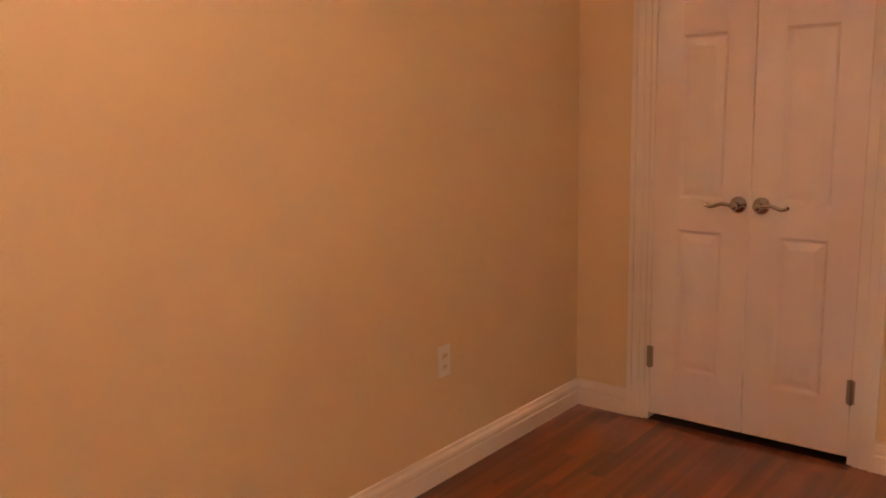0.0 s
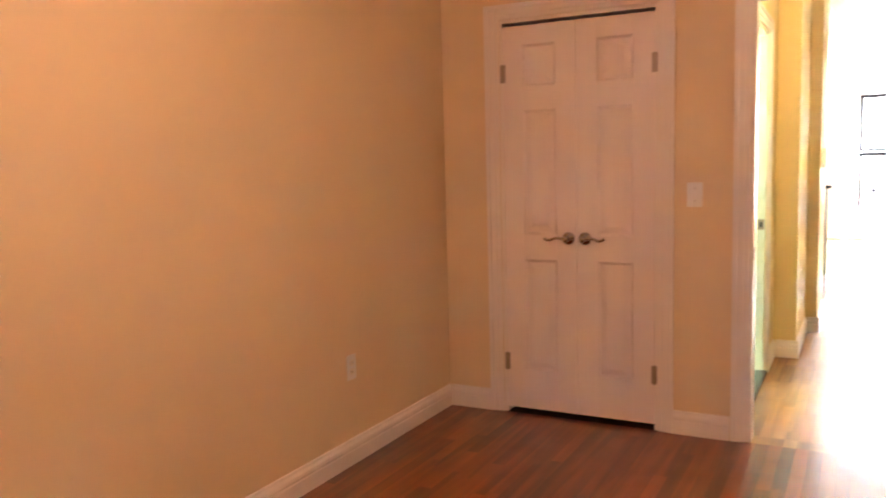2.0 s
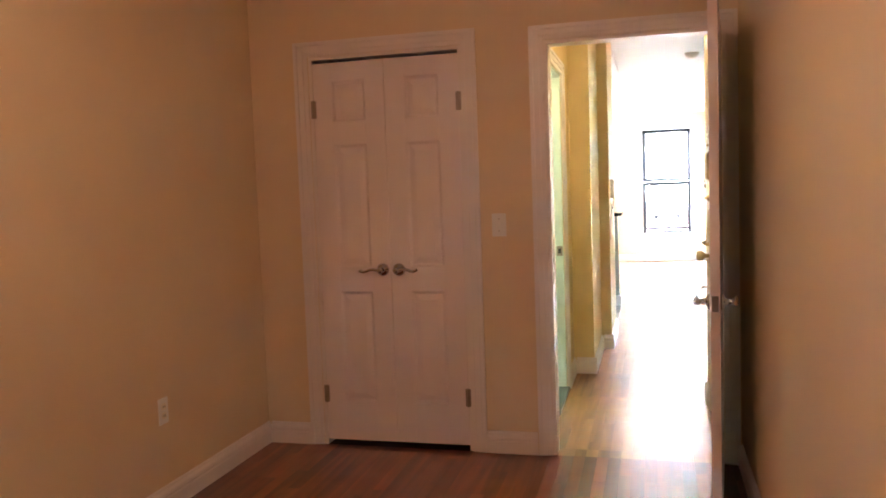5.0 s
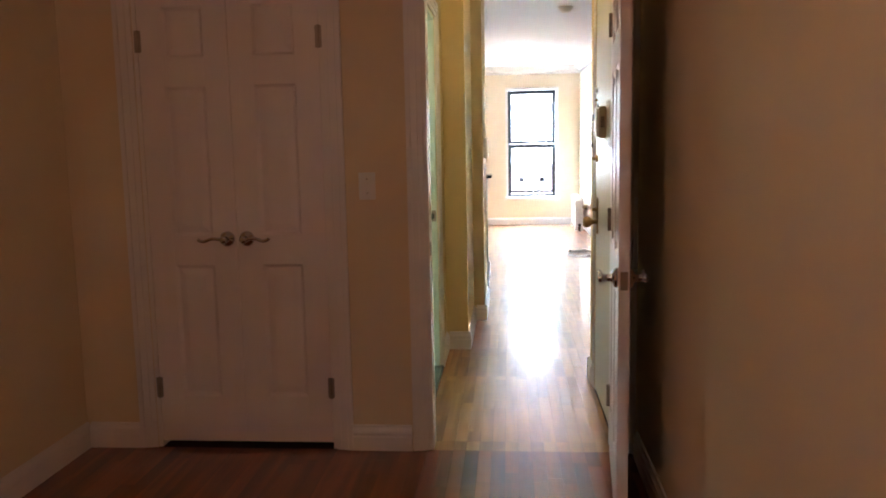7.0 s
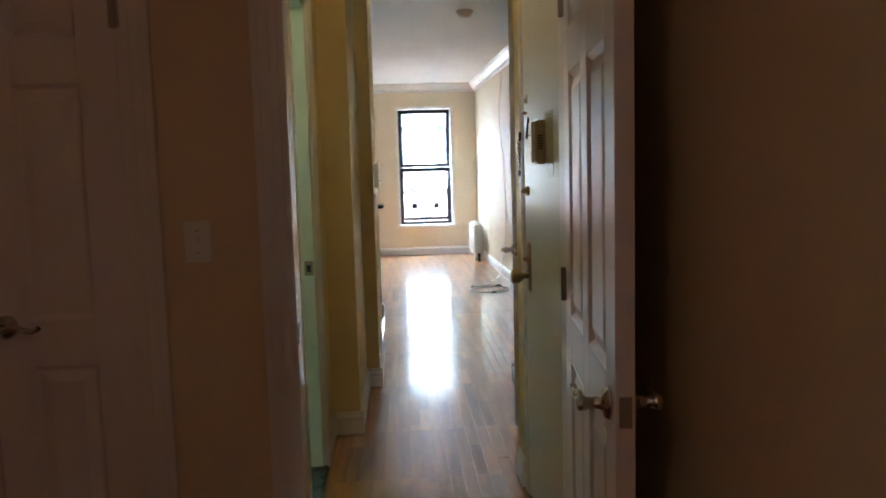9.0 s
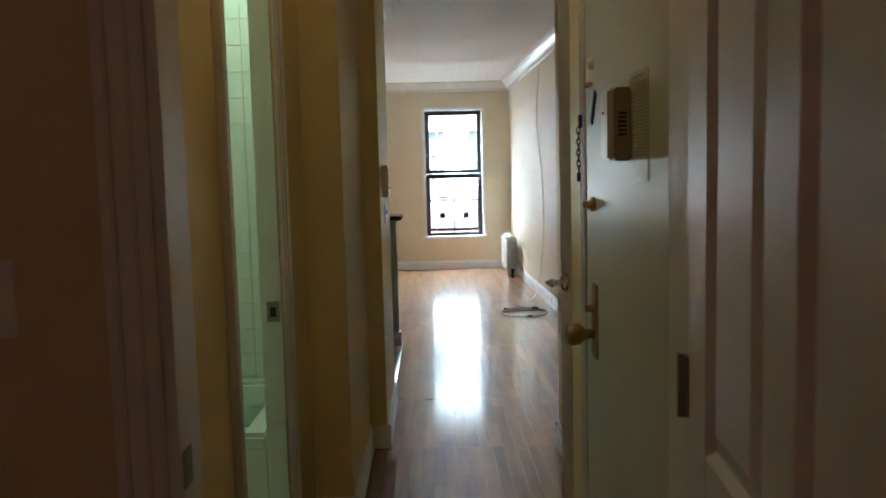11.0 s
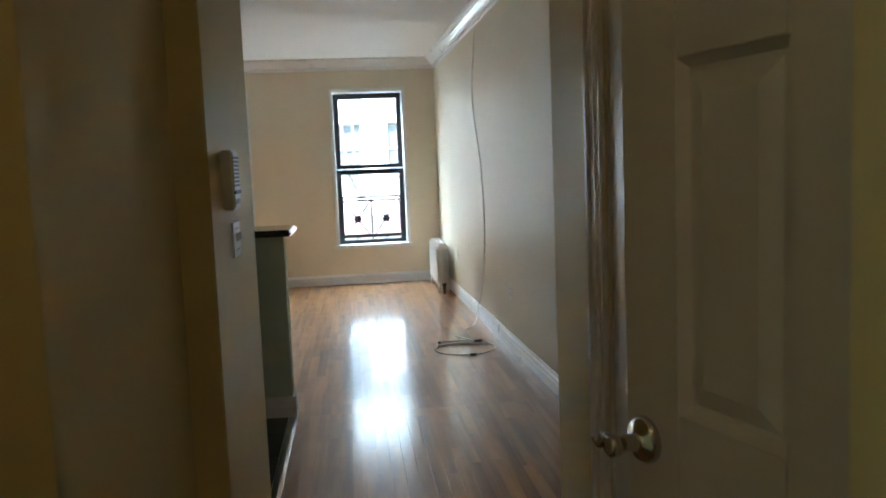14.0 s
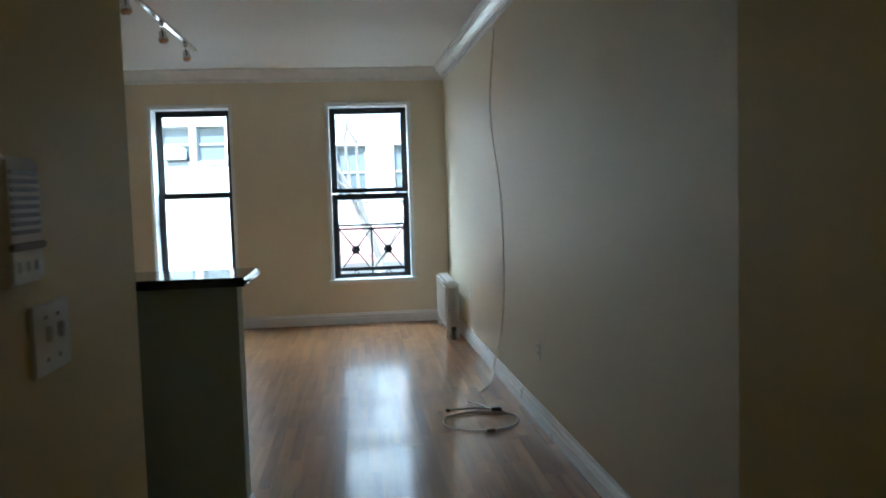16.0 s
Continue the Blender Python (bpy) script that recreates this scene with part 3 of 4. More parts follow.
def switch(name, m, label, toggles=1, w=0.072, h=0.115):
    """A wall plate with toggles; faces -y in its own frame."""
    s = thing(name, (0, 0, 0), label, "switch")
    s.matrix_world = m
    part("plate", box(-w / 2, w / 2, -0.006, 0, -h / 2, h / 2, 0.002), WHITE_PLASTIC, s)
    for i in range(toggles):
        x = (i - (toggles - 1) / 2) * 0.045
        part("toggle", box(x - 0.005, x + 0.005, -0.016, -0.005, -0.004, 0.018, 0.002), WHITE_PLASTIC, s)
        for z in (-0.03, 0.03):
            part("screw", cyl((x, -0.0055, z), (x, -0.0072, z), 0.003, n=8), HINGE, s)
    return s


def outlet(m, label="white duplex wall outlet near the baseboard"):
    s = thing("wall_outlet", (0, 0, 0), label, "outlet")
    s.matrix_world = m
    part("plate", box(-0.035, 0.035, -0.005, 0, -0.0575, 0.0575, 0.002), WHITE_PLASTIC, s)
    for z in (-0.02, 0.02):
        part("socket", box(-0.017, 0.017, -0.008, -0.004, z - 0.014, z + 0.014, 0.003), PLASTIC, s)
        for x in (-0.006, 0.006):
            part("slot", box(x - 0.0012, x + 0.0012, -0.0086, -0.0078, z - 0.004, z + 0.005), BLACK_PLASTIC, s)
    return s


switch("light_switch", pose(-0.672, YC, 1.163), "white toggle switch plate on the cream wall")
outlet(pose(XL, 2.78, 0.44, 0, 0, 90))
outlet(pose(east(9.95), 9.95, 0.42, 0, 0, -90))
outlet(pose(east(12.4), 12.40, 0.44, 0, 0, -90))

# intercom and switches on the wall end
ic = thing("intercom", (PX2, 6.622, 1.222), "white wall intercom panel with a slotted speaker", "intercom", rz=90)
part("body", box(-0.052, 0.052, -0.034, 0, 0, 0.158, 0.005), PLASTIC, ic)
for i in range(8):
    part("slot", box(-0.042, 0.042, -0.0355, -0.0335, 0.062 + i * 0.0105, 0.0675 + i * 0.0105), BOX_DARK, ic)
for i in range(3):
    part("button", box(-0.035 + i * 0.026, -0.017 + i * 0.026, -0.038, -0.033, 0.014, 0.030, 0.002), WHITE_PLASTIC, ic)
part("lip", box(-0.052, 0.052, -0.038, -0.032, 0.042, 0.052, 0.002), BOX_DARK, ic)
switch("light_switch", pose(PX2, 6.760, 1.132, 0, 0, 90), "white double toggle switch plate under the intercom", 2, 0.135, 0.100)

# windows


def window(name, x0, x1, guard):
    w = x1 - x0
    win = tagged(thing(name, (x0, LY, WZ0), "tall black double-hung window with a white painted surround", "window"), kind="structure")
    h = WZ1 - WZ0
    bm = bmesh.new()
    t = 0.026
    for a, b, z0, z1 in ((-t, 0.0, -0.03, h + t), (w, w + t, -0.03, h + t), (0, w, h, h + t)):
        add_box(bm, a, b, -0.016, 0.004, z0, z1, 0.004)
    add_box(bm, -t, 0.004, -0.004, 0.002, 0, h)
    part("surround", bm, WINDOW_WHITE, win, "white painted window casing")
    bm = bmesh.new()
    for a, b, z0, z1 in ((0, 0.014, 0, h), (w - 0.014, w, 0, h), (0.014, w - 0.014, h - 0.014, h)):
        add_box(bm, a, b, 0.004, 0.25, z0, z1)
    part("reveal", bm, WINDOW_WHITE, win, "white painted window reveal")
    part("sill", box(-0.045, w + 0.045, -0.045, 0.16, -0.035, 0.004, 0.006), WINDOW_WHITE, win, "white painted window sill")
    a, b = 0.014, w - 0.014
    mid = h * 0.50
    for nm, y, z0, z1 in (("upper_sash", 0.205, mid, h - 0.014), ("lower_sash", 0.160, 0.0, mid + (-0.012 if guard else 0.045))):
        bm = bmesh.new()
        s = 0.058
        add_box(bm, a, a + s, y, y + 0.04, z0, z1, 0.003)
        add_box(bm, b - s, b, y, y + 0.04, z0, z1, 0.003)
        add_box(bm, a + s, b - s, y, y + 0.04, z1 - 0.060, z1, 0.003)
        add_box(bm, a + s, b - s, y, y + 0.04, z0, z0 + 0.045, 0.003)
        sash = part(nm, bm, SASH, win, "black painted sash")
        pane = part("pane", box(a + s - 0.004, b - s + 0.004, y + 0.018, y + 0.022, z0 + 0.04, z1 - 0.04), GLASS, sash, "clear glass pane")
        pane.visible_shadow = False
    if guard:
        part("screen_rail", box(a + 0.05, b - 0.05, 0.165, 0.195, 0.085, 0.110, 0.003), SASH, win)
    return win


window("window_1", *W1, True)
window("window_2", *W2, False)

# bedroom window (behind the walk) and ceiling lamp
bw = tagged(thing("window_3", (XL, -0.30, 0.75), "white bedroom window, out of view, with an added sheet dimming its daylight", "window", rz=-90), kind="structure")
bm = bmesh.new()
for a, b, z0, z1 in ((0, 0.05, 0, 1.4), (0.75, 0.8, 0, 1.4), (0.05, 0.75, 0, 0.05), (0.05, 0.75, 1.35, 1.4), (0.05, 0.75, 0.68, 0.72)):
    add_box(bm, a, b, -0.12, -0.07, z0, z1)
part("window_frame", bm, WINDOW_WHITE, bw)
# translucent sheet, never in view, added to cut the daylight entering the bedroom
DIMMING_SHEET = bpy.data.materials.new("dimming_sheet_cloth")
DIMMING_SHEET.use_nodes = True
nt = DIMMING_SHEET.node_tree
dif, tra, mx = nt.nodes.new("ShaderNodeBsdfDiffuse"), nt.nodes.new("ShaderNodeBsdfTranslucent"), nt.nodes.new("ShaderNodeMixShader")
dif.inputs[0].default_value, tra.inputs[0].default_value = (0.7, 0.68, 0.62, 1), (0.7, 0.75, 0.85, 1)
mx.inputs[0].default_value = 0.28
nt.links.new(dif.outputs[0], mx.inputs[1])
nt.links.new(tra.outputs[0], mx.inputs[2])
nt.links.new(mx.outputs[0], nt.nodes["Material Output"].inputs[0])
part("dimming_sheet", box(0.0, 0.80, -0.062, -0.060, 0.0, 1.40), DIMMING_SHEET, bw, "unseen cream sheet added to dim the window's daylight")


def dome_lamp(name, at, r, label, mat):
    d = thing(name, at, label, "ceiling lamp")
    bm = lathe([(r * 0.9, 0), (r * 0.95, -0.018), (r * 0.9, -0.022)], 28)
    bmesh.ops.reverse_faces(bm, faces=bm.faces[:])
    part("rim", bm, WHITE_PLASTIC, d)
    bm = lathe([(r * 0.85, -0.022), (r * 0.8, -0.05), (r * 0.6, -0.075), (r * 0.3, -0.088), (r * 0.05, -0.092)], 28)
    bmesh.ops.reverse_faces(bm, faces=bm.faces[:])
    shade = smooth(part("shade", bm, mat, d))
    shade.visible_shadow = False
    return d


dome_lamp("ceiling_lamp", (-0.75, 1.15, TOP), 0.17, "round glass ceiling lamp, lit", GLOW)

dome_lamp("ceiling_lamp", (0.0, 4.30, TOP), 0.13, "small round glass hall ceiling lamp, lit", GLOW)

MILK = material("milk_glass", (0.82, 0.81, 0.78), 0.3)
dome_lamp("ceiling_lamp", (-0.56, 9.95, TOP), 0.14, "round white glass ceiling lamp, unlit", MILK)

# smoke alarm and round detector on the living room ceiling
sm = thing("smoke_alarm", (0.46, 8.08, TOP), "round white smoke alarm on the ceiling", "smoke alarm")
bm = lathe([(0.068, 0), (0.068, -0.012), (0.060, -0.020), (0.050, -0.040), (0.020, -0.052)], 28)
bmesh.ops.reverse_faces(bm, faces=bm.faces[:])
smooth(part("body", bm, PLASTIC, sm))
sm2 = thing("ceiling_detector", (0.19, 6.86, TOP), "shallow white disc detector on the ceiling", "smoke alarm")
bm = lathe([(0.075, 0), (0.075, -0.028), (0.070, -0.034), (0.030, -0.036)], 28)
bmesh.ops.reverse_faces(bm, faces=bm.faces[:])
part("body", bm, PLASTIC, sm2)

# kitchen ceiling fixture
fx = thing("ceiling_fixture", (-0.40, 8.20, TOP), "long white fluorescent kitchen ceiling fixture, unlit", "ceiling lamp")
part("housing", box(-0.13, 0.13, -0.62, 0.62, -0.055, 0, 0.006), WHITE_PLASTIC, fx)
for x in (-0.07, 0.07):
    part("tube", cyl((x, -0.59, -0.068), (x, 0.59, -0.068), 0.016), WINDOW_WHITE, fx)
    for y in (-0.60, 0.60):
        part("socket", box(x - 0.02, x + 0.02, y - 0.012, y + 0.012, -0.09, -0.044, 0.003), WHITE_PLASTIC, fx)

# track lights
tr = thing("track_light", (-1.14, 10.97, TOP), "nickel ceiling track with small spot heads", "track light")
part("rail", box(-0.017, 0.017, -1.60, 1.60, -0.022, 0, 0.003), CHROME, tr)
for y in (-1.30, -0.45, 0.45, 1.22):
    bm = cyl((0, y, -0.022), (0, y, -0.05), 0.018)
    add_cyl(bm, (0, y, -0.05), (0, y, -0.095), 0.006)
    stem = part("stem", bm, CHROME, tr)
    bm = lathe([(0.016, 0.0), (0.024, 0.012), (0.026, 0.055), (0.033, 0.062), (0.033, 0.085), (0.028, 0.088)], 20)
    bmesh.ops.rotate(bm, matrix=Euler((radians(150), 0, radians(25))).to_matrix(), verts=bm.verts[:])
    bmesh.ops.translate(bm, vec=(0, y, -0.085), verts=bm.verts[:])
    smooth(part("spot_head", bm, CHROME, stem, "polished spot head"))

# peninsula, its counter and the dark kitchen floor
pen = thing("peninsula", (-0.300, 8.715, 0), "pale green-grey half wall of the kitchen peninsula", "peninsula")
part("half_wall", box(LX + 0.29, 0, 0, 0.13, 0, 0.985, 0.004), PENINSULA, pen)
bm = bmesh.new()
profile_run(bm, "x", LX + 0.29, 0.018, 0, -1, BASE)
part("front_baseboard", bm, TRIM, pen)
bm = bmesh.new()
profile_run(bm, "y", -0.018, 0.13, 0, 1, BASE)
part("end_baseboard", bm, TRIM, pen)
ct = thing("countertop", (-0.252, 8.645, 0.985), "black polished granite bar counter on the peninsula", "countertop")
part("slab", box(LX + 0.235, 0, 0, 0.42, 0, 0.036, 0.010), GRANITE, ct)
kf = tagged(part("floor_kitchen", box(LX, -0.325, STUB, 8.70, -0.011, 0.0015), GROUT), "dark tiled kitchen floor", "floor", kind="structure")
tile = mesh_of(box(-0.148, 0.148, -0.148, 0.148, 0, 0.005, 0.001), "floor_tile", DARK_TILE)
for i in range(8):
    for j in range(5):
        t = new("floor_tile", tile)
        t.parent = kf
        t.matrix_world = pose(-0.475 - 0.3 * i, STUB + 0.15 + 0.3 * j - 0.002, 0.0005)
ts = thing("threshold_strip", (-0.30, STUB, 0), "shiny metal edge strip between tile and wood", "threshold")
bm = bmesh.new()
profile_run(bm, "y", 0, 8.68 - STUB, 0.026, -1, [(0, 0), (0.004, 0.007), (0.020, 0.010), (0.045, 0.009), (0.052, 0.0)])
part("strip", bm, CHROME, ts)

# bathroom: saddle, tiles, tub, soap dish
sad = thing("door_saddle", (HL, B0, 0), "dark marble saddle in the bathroom doorway", "saddle")
part("stone", box(-BW - 0.015, 0.022, 0.0, B1 - B0, 0.0, 0.030, 0.006), MARBLE, sad)
bm = box(-1.95, HL - BW, YC + 0.62, BN - 0.03, -0.011, 0.006)
tagged(part("floor_bath", bm, GROUT), "grey tiled bathroom floor", "floor", kind="structure")
tl = tagged(thing("bath_tiles", (-1.93, BN - 0.03, 0.50), "glossy white square bathroom wall tiles", "tiles"), kind="structure")
me = mesh_of(box(-0.0515, 0.0515, -0.007, 0.0, -0.0515, 0.0515, 0.0015), "tile", TILE)
for i in range(13):
    for j in range(18):
        t = new("tile", me)
        t.parent = tl
        t.matrix_local = pose(0.053 + i * 0.105, 0, 0.053 + j * 0.105)
tub = thing("bathtub", (-1.93, 5.09, 0), "white enamel bathtub against the tiled wall", "bathtub")
bm = box(0, 1.36, 0, 0.05, 0.0, 0.47, 0.008)
add_box(bm, 0, 1.36, 0.0, 0.09, 0.45, 0.51, 0.015)
add_box(bm, 0, 1.36, 0.66, 0.74, 0.40, 0.51, 0.015)
add_box(bm, 0, 0.09, 0.05, 0.70, 0.40, 0.51, 0.015)
add_box(bm, 1.27, 1.36, 0.05, 0.70, 0.0, 0.51, 0.015)
add_box(bm, 0.02, 1.34, 0.05, 0.70, 0.10, 0.16)
part("shell", bm, TILE, tub)
sd = thing("soap_dish", (-0.94, BN - 0.037, 0.73), "white ceramic soap dish on the tiled wall", "soap dish")
bm = box(-0.058, 0.058, -0.010, 0, -0.05, 0.05, 0.004)
add_box(bm, -0.058, 0.058, -0.055, -0.008, -0.05, -0.032, 0.006)
add_box(bm, -0.058, 0.058, -0.055, -0.045, -0.05, -0.015, 0.004)
add_box(bm, -0.058, 0.058, -0.020, -0.008, 0.036, 0.05, 0.004)
part("dish", bm, TILE, sd)

# radiator
rad = thing("radiator", (0.985, 12.68, 0), "white cast iron column radiator beside the wall", "radiator")
bm = bmesh.new()
for k in range(4):
    x = -0.051 + k * 0.034
    add_box(bm, x - 0.010, x + 0.010, -0.022, 0.022, 0.10, 0.47, 0.009)
add_box(bm, -0.064, 0.064, -0.026, 0.026, 0.455, 0.515, 0.020)
add_box(bm, -0.064, 0.064, -0.026, 0.026, 0.06, 0.115, 0.020)
sec = mesh_of(bm, "section", RADIATOR)
for i in range(15):
    o = new("section", sec)
    o.parent = rad
    o.matrix_local = pose(0, 0.03 + i * 0.055, 0)
for y in (0.03, 0.03 + 14 * 0.055):
    for x in (-0.045, 0.045):
        part("foot", cyl((x, y, 0), (x * 0.9, y, 0.075), 0.017, 0.022, 12), RADIATOR, rad)
bm = cyl((0.0, 0.0, 0.085), (0.0, -0.06, 0.085), 0.020)
add_cyl(bm, (0, -0.06, 0.0), (0, -0.06, 0.09), 0.016)
add_cyl(bm, (0, -0.06, 0.09), (0, -0.06, 0.115), 0.022)
part("valve", bm, DARK, rad, "dark radiator valve")

# cable on the wall and coil on the floor
pts = [(east(y) - 0.007, y, z) for y, z in ((11.02, 2.42), (11.10, 2.25), (11.22, 2.05), (11.24, 1.84), (11.12, 1.62), (10.97, 1.42), (10.90, 1.25), (10.88, 1.05), (10.85, 0.85), (10.87, 0.65), (10.94, 0.45), (11.05, 0.28), (11.16, 0.16))]
pts += [(east(11.2) - 0.022, 11.20, 0.10), (east(11.1) - 0.06, 11.08, 0.012), (1.02, 10.86, 0.005), (0.93, 10.70, 0.006)]
tagged(tube("wall_cable", pts, 0.0038, CABLE), "thin cream cable hanging down the wall", "cable")
coil = thing("cable_coil", (0.83, 10.03, 0), "coiled cream cable lying on the floor", "cable")
pts = [(0.225 * (1 + 0.05 * math.sin(3 * a)) * math.cos(a), 0.20 * math.sin(a) * (1 + 0.06 * math.cos(2 * a)), 0.007 + 0.006 * (k // 12) + 0.002 * math.sin(5 * a)) for k, a in enumerate(2 * math.pi * i / 12 + 0.4 for i in range(17))]
tube("cable", pts, 0.0042, CABLE, coil)
tube("cable_end", [(0.16, 0.15, 0.016), (0.05, 0.26, 0.02), (-0.05, 0.24, 0.010), (-0.13, 0.29, 0.008), (-0.16, 0.26, 0.008)], 0.0045, CABLE, coil)
tube("cable_end", [(0.10, 0.18, 0.018), (0.04, 0.33, 0.014), (-0.02, 0.42, 0.012)], 0.0045, CABLE, coil)
part("plug", box(0.09, 0.15, 0.16, 0.20, 0.008, 0.034, 0.006), BLACK_PLASTIC, coil, "dark cable plug")
part("connector", box(-0.175, -0.15, 0.245, 0.265, 0.002, 0.018, 0.004), BLACK_PLASTIC, coil)
part("plug", box(0.0, 0.05, -0.215, -0.195, 0.004, 0.022, 0.005), BOX_DARK, coil)

# ---- outside ----
ASPHALT = material("asphalt", (0.06, 0.06, 0.06), 0.9, vary=0.15, scale=3.0)
CONCRETE = material("pavement_concrete", (0.42, 0.41, 0.39), 0.85, vary=0.1, scale=1.5)
WHITE_BRICK = material("white_brick", (0.78, 0.77, 0.74), 0.8, vary=0.06, scale=4.0, bump=0.3, bump_scale=14)
GREY_STONE = material("grey_stone", (0.55, 0.56, 0.58), 0.8, vary=0.10, scale=2.0, bump=0.3, bump_scale=10)
RED_BRICK = material("red_brick", (0.42, 0.13, 0.10), 0.85, vary=0.15, scale=6.0, bump=0.3, bump_scale=14)
FAR_GLASS = material("far_window_glass", (0.13, 0.15, 0.18), 0.12, vary=0.3, scale=0.8)
FAR_FRAME = material("far_window_frame", (0.35, 0.36, 0.36), 0.6)
BARK = material("bark", (0.28, 0.25, 0.23), 0.9, vary=0.25, scale=8.0)
RED = material("red_enamel", (0.50, 0.27, 0.25), 0.6)
BLUE = material("blue_cloth", (0.06, 0.09, 0.30), 0.8)
GZ = -3.2
tagged(part("ground", box(-400, 400, 14.2, 700, GZ - 0.3, GZ), ASPHALT), "grey asphalt street", "ground", kind="structure")
tagged(part("pavement", box(-60, 60, 27.2, 30.0, GZ, GZ + 0.15, 0.02), CONCRETE), "concrete pavement across the street", "pavement", kind="structure")


def house(name, x0, x1, y, top, mat, first, storey, bays, ww, wh, label, door=False):
    """A street front with window openings, panes set back, sills, heads and a cornice."""
    h = thing(name, (x0, y, GZ), label, "building")
    w = x1 - x0
    rows = []
    z = first
    while z + wh < top - GZ - 0.6:
        rows.append(z)
        z += storey
    xs = [(k + 0.5) * w / bays - ww / 2 for k in range(bays)]
    bm = bmesh.new()
    at = 0.0
    for z in rows:
        add_box(bm, 0, w, 0, 0.4, at, z)
        px = 0.0
        for x in xs:
            add_box(bm, px, x, 0, 0.4, z, z + wh)
            px = x + ww
        add_box(bm, px, w, 0, 0.4, z, z + wh)
        at = z + wh
    add_box(bm, 0, w, 0, 0.4, at, top - GZ)
    add_box(bm, 0, w, 0.4, 9.0, 0, top - GZ)
    part("wall", bm, mat, h)
    part("cornice", box(-0.1, w + 0.1, -0.25, 0.3, top - GZ - 0.35, top - GZ + 0.05, 0.05), mat, h)
    part("roof", box(0, w, 0.3, 9.0, top - GZ, top - GZ + 0.1), GREY_STONE, h)
    pane = mesh_of(box(0.05, ww - 0.05, 0.28, 0.30, 0.05, wh - 0.05), "pane", FAR_GLASS)
    bm = bmesh.new()
    for a, b, c, d in ((0, 0.05, 0, wh), (ww - 0.05, ww, 0, wh), (0.05, ww - 0.05, 0, 0.05), (0.05, ww - 0.05, wh - 0.05, wh), (0.05, ww - 0.05, wh / 2 - 0.03, wh / 2 + 0.03)):
        add_box(bm, a, b, 0.2, 0.29, c, d)
    add_box(bm, -0.06, ww + 0.06, -0.08, 0.2, -0.09, 0.0)
    frame_mesh = mesh_of(bm, "window_frame", FAR_FRAME)
    for z in rows:
        for x in xs:
            o = new("window", frame_mesh)
            o.parent = h
            o.matrix_local = pose(x, 0, z)
            p = new("pane", pane)
            p.parent = o
    return h


house("apartment_building", -13.87, -2.57, 30.0, 13.0, WHITE_BRICK, 5.62, 3.0, 11, 0.85, 1.05, "white painted brick apartment building with paired windows")
house("apartment_building", -2.57, 2.6, 30.0, 8.2, GREY_STONE, 4.4, 3.2, 3, 0.9, 1.6, "pale grey stone row house across the street")
house("apartment_building", 2.6, 13.0, 30.0, 11.5, WHITE_BRICK, 4.8, 3.1, 6, 1.0, 1.5, "light brick apartment building across the street")
house("apartment_building", -26.0, -13.87, 30.0, 10.5, RED_BRICK, 4.8, 3.1, 7, 0.9, 1.5, "red brick apartment building down the street")
house("apartment_building", 13.0, 28.0, 30.0, 12.5, GREY_STONE, 4.8, 3.1, 8, 1.0, 1.5, "grey stone apartment building down the street")
ac = thing("air_conditioner", (-5.14, 29.95, 2.49), "white window air conditioner in a facade window", "air conditioner")
part("case", box(-0.30, 0.30, -0.35, 0.25, 0, 0.36, 0.03), WHITE_PLASTIC, ac)
part("grille", box(-0.24, 0.24, -0.36, -0.345, 0.05, 0.31), FAR_FRAME, ac)
# red awning of a shop
aw = thing("awning", (0.2, 30.0, -0.55), "red canvas shop awning across the street", "awning")
bm = bmesh.new()
profile_run(bm, "x", -1.7, 1.5, 0, -1, [(0, 0.9), (1.2, 0.15), (1.2, -0.10), (1.17, -0.10), (1.15, 0.12), (0, 0.85)])
part("canvas", bm, RED, aw)

# flag on a pole
fl = thing("flag", (1.55, 26.0, 3.6), "striped flag on a slanting pole", "flag")
part("pole", cyl((0.7, 0.3, -0.6), (-0.25, 0, 0.9), 0.025, n=8), FAR_FRAME, fl)
for i in range(7):
    part("stripe", box(-0.55, 0.15 - 0.02 * i, -0.02 + 0.01 * (i % 2), 0.0 + 0.01 * (i % 2), 0.55 - 0.09 * i, 0.64 - 0.09 * i), RED if i % 2 == 0 else WINDOW_WHITE, fl)
part("canton", box(-0.10, 0.18, -0.04, -0.025, 0.28, 0.66), BLUE, fl)


def tree(x, y, h, seed, label):
    """A bare street tree: tapered trunk, limbs and many twigs."""
    rnd = random.Random(seed)
    t = thing("street_tree", (x, y, GZ), label, "tree")
    trunk = bmesh.new()
    crown = bmesh.new()

    def grow(bm, p, d, length, r, depth):
        q = p + d * length
        add_cyl(bm, p, q, r, r * 0.68, 6 if depth > 1 else 9)
        if depth >= 5:
            return
        for _ in range(3 if depth < 4 else 2):
            e = (d + Vector((rnd.uniform(-0.7, 0.7), rnd.uniform(-0.7, 0.7), rnd.uniform(-0.15, 0.5)))).normalized()
            grow(crown, q, e, length * rnd.uniform(0.62, 0.82), r * 0.6, depth + 1)
    grow(trunk, Vector((0, 0, 0)), Vector((0.03, 0, 1)).normalized(), h * 0.33, 0.14, 0)
    part("trunk", trunk, BARK, t)
    part("crown", crown, BARK, t, "bare winter branches")


tree(0.6, 26.4, 8.5, 4, "bare winter street tree beside the pavement")
tree(-6.6, 26.6, 4.6, 9, "small bare street tree before the white building")

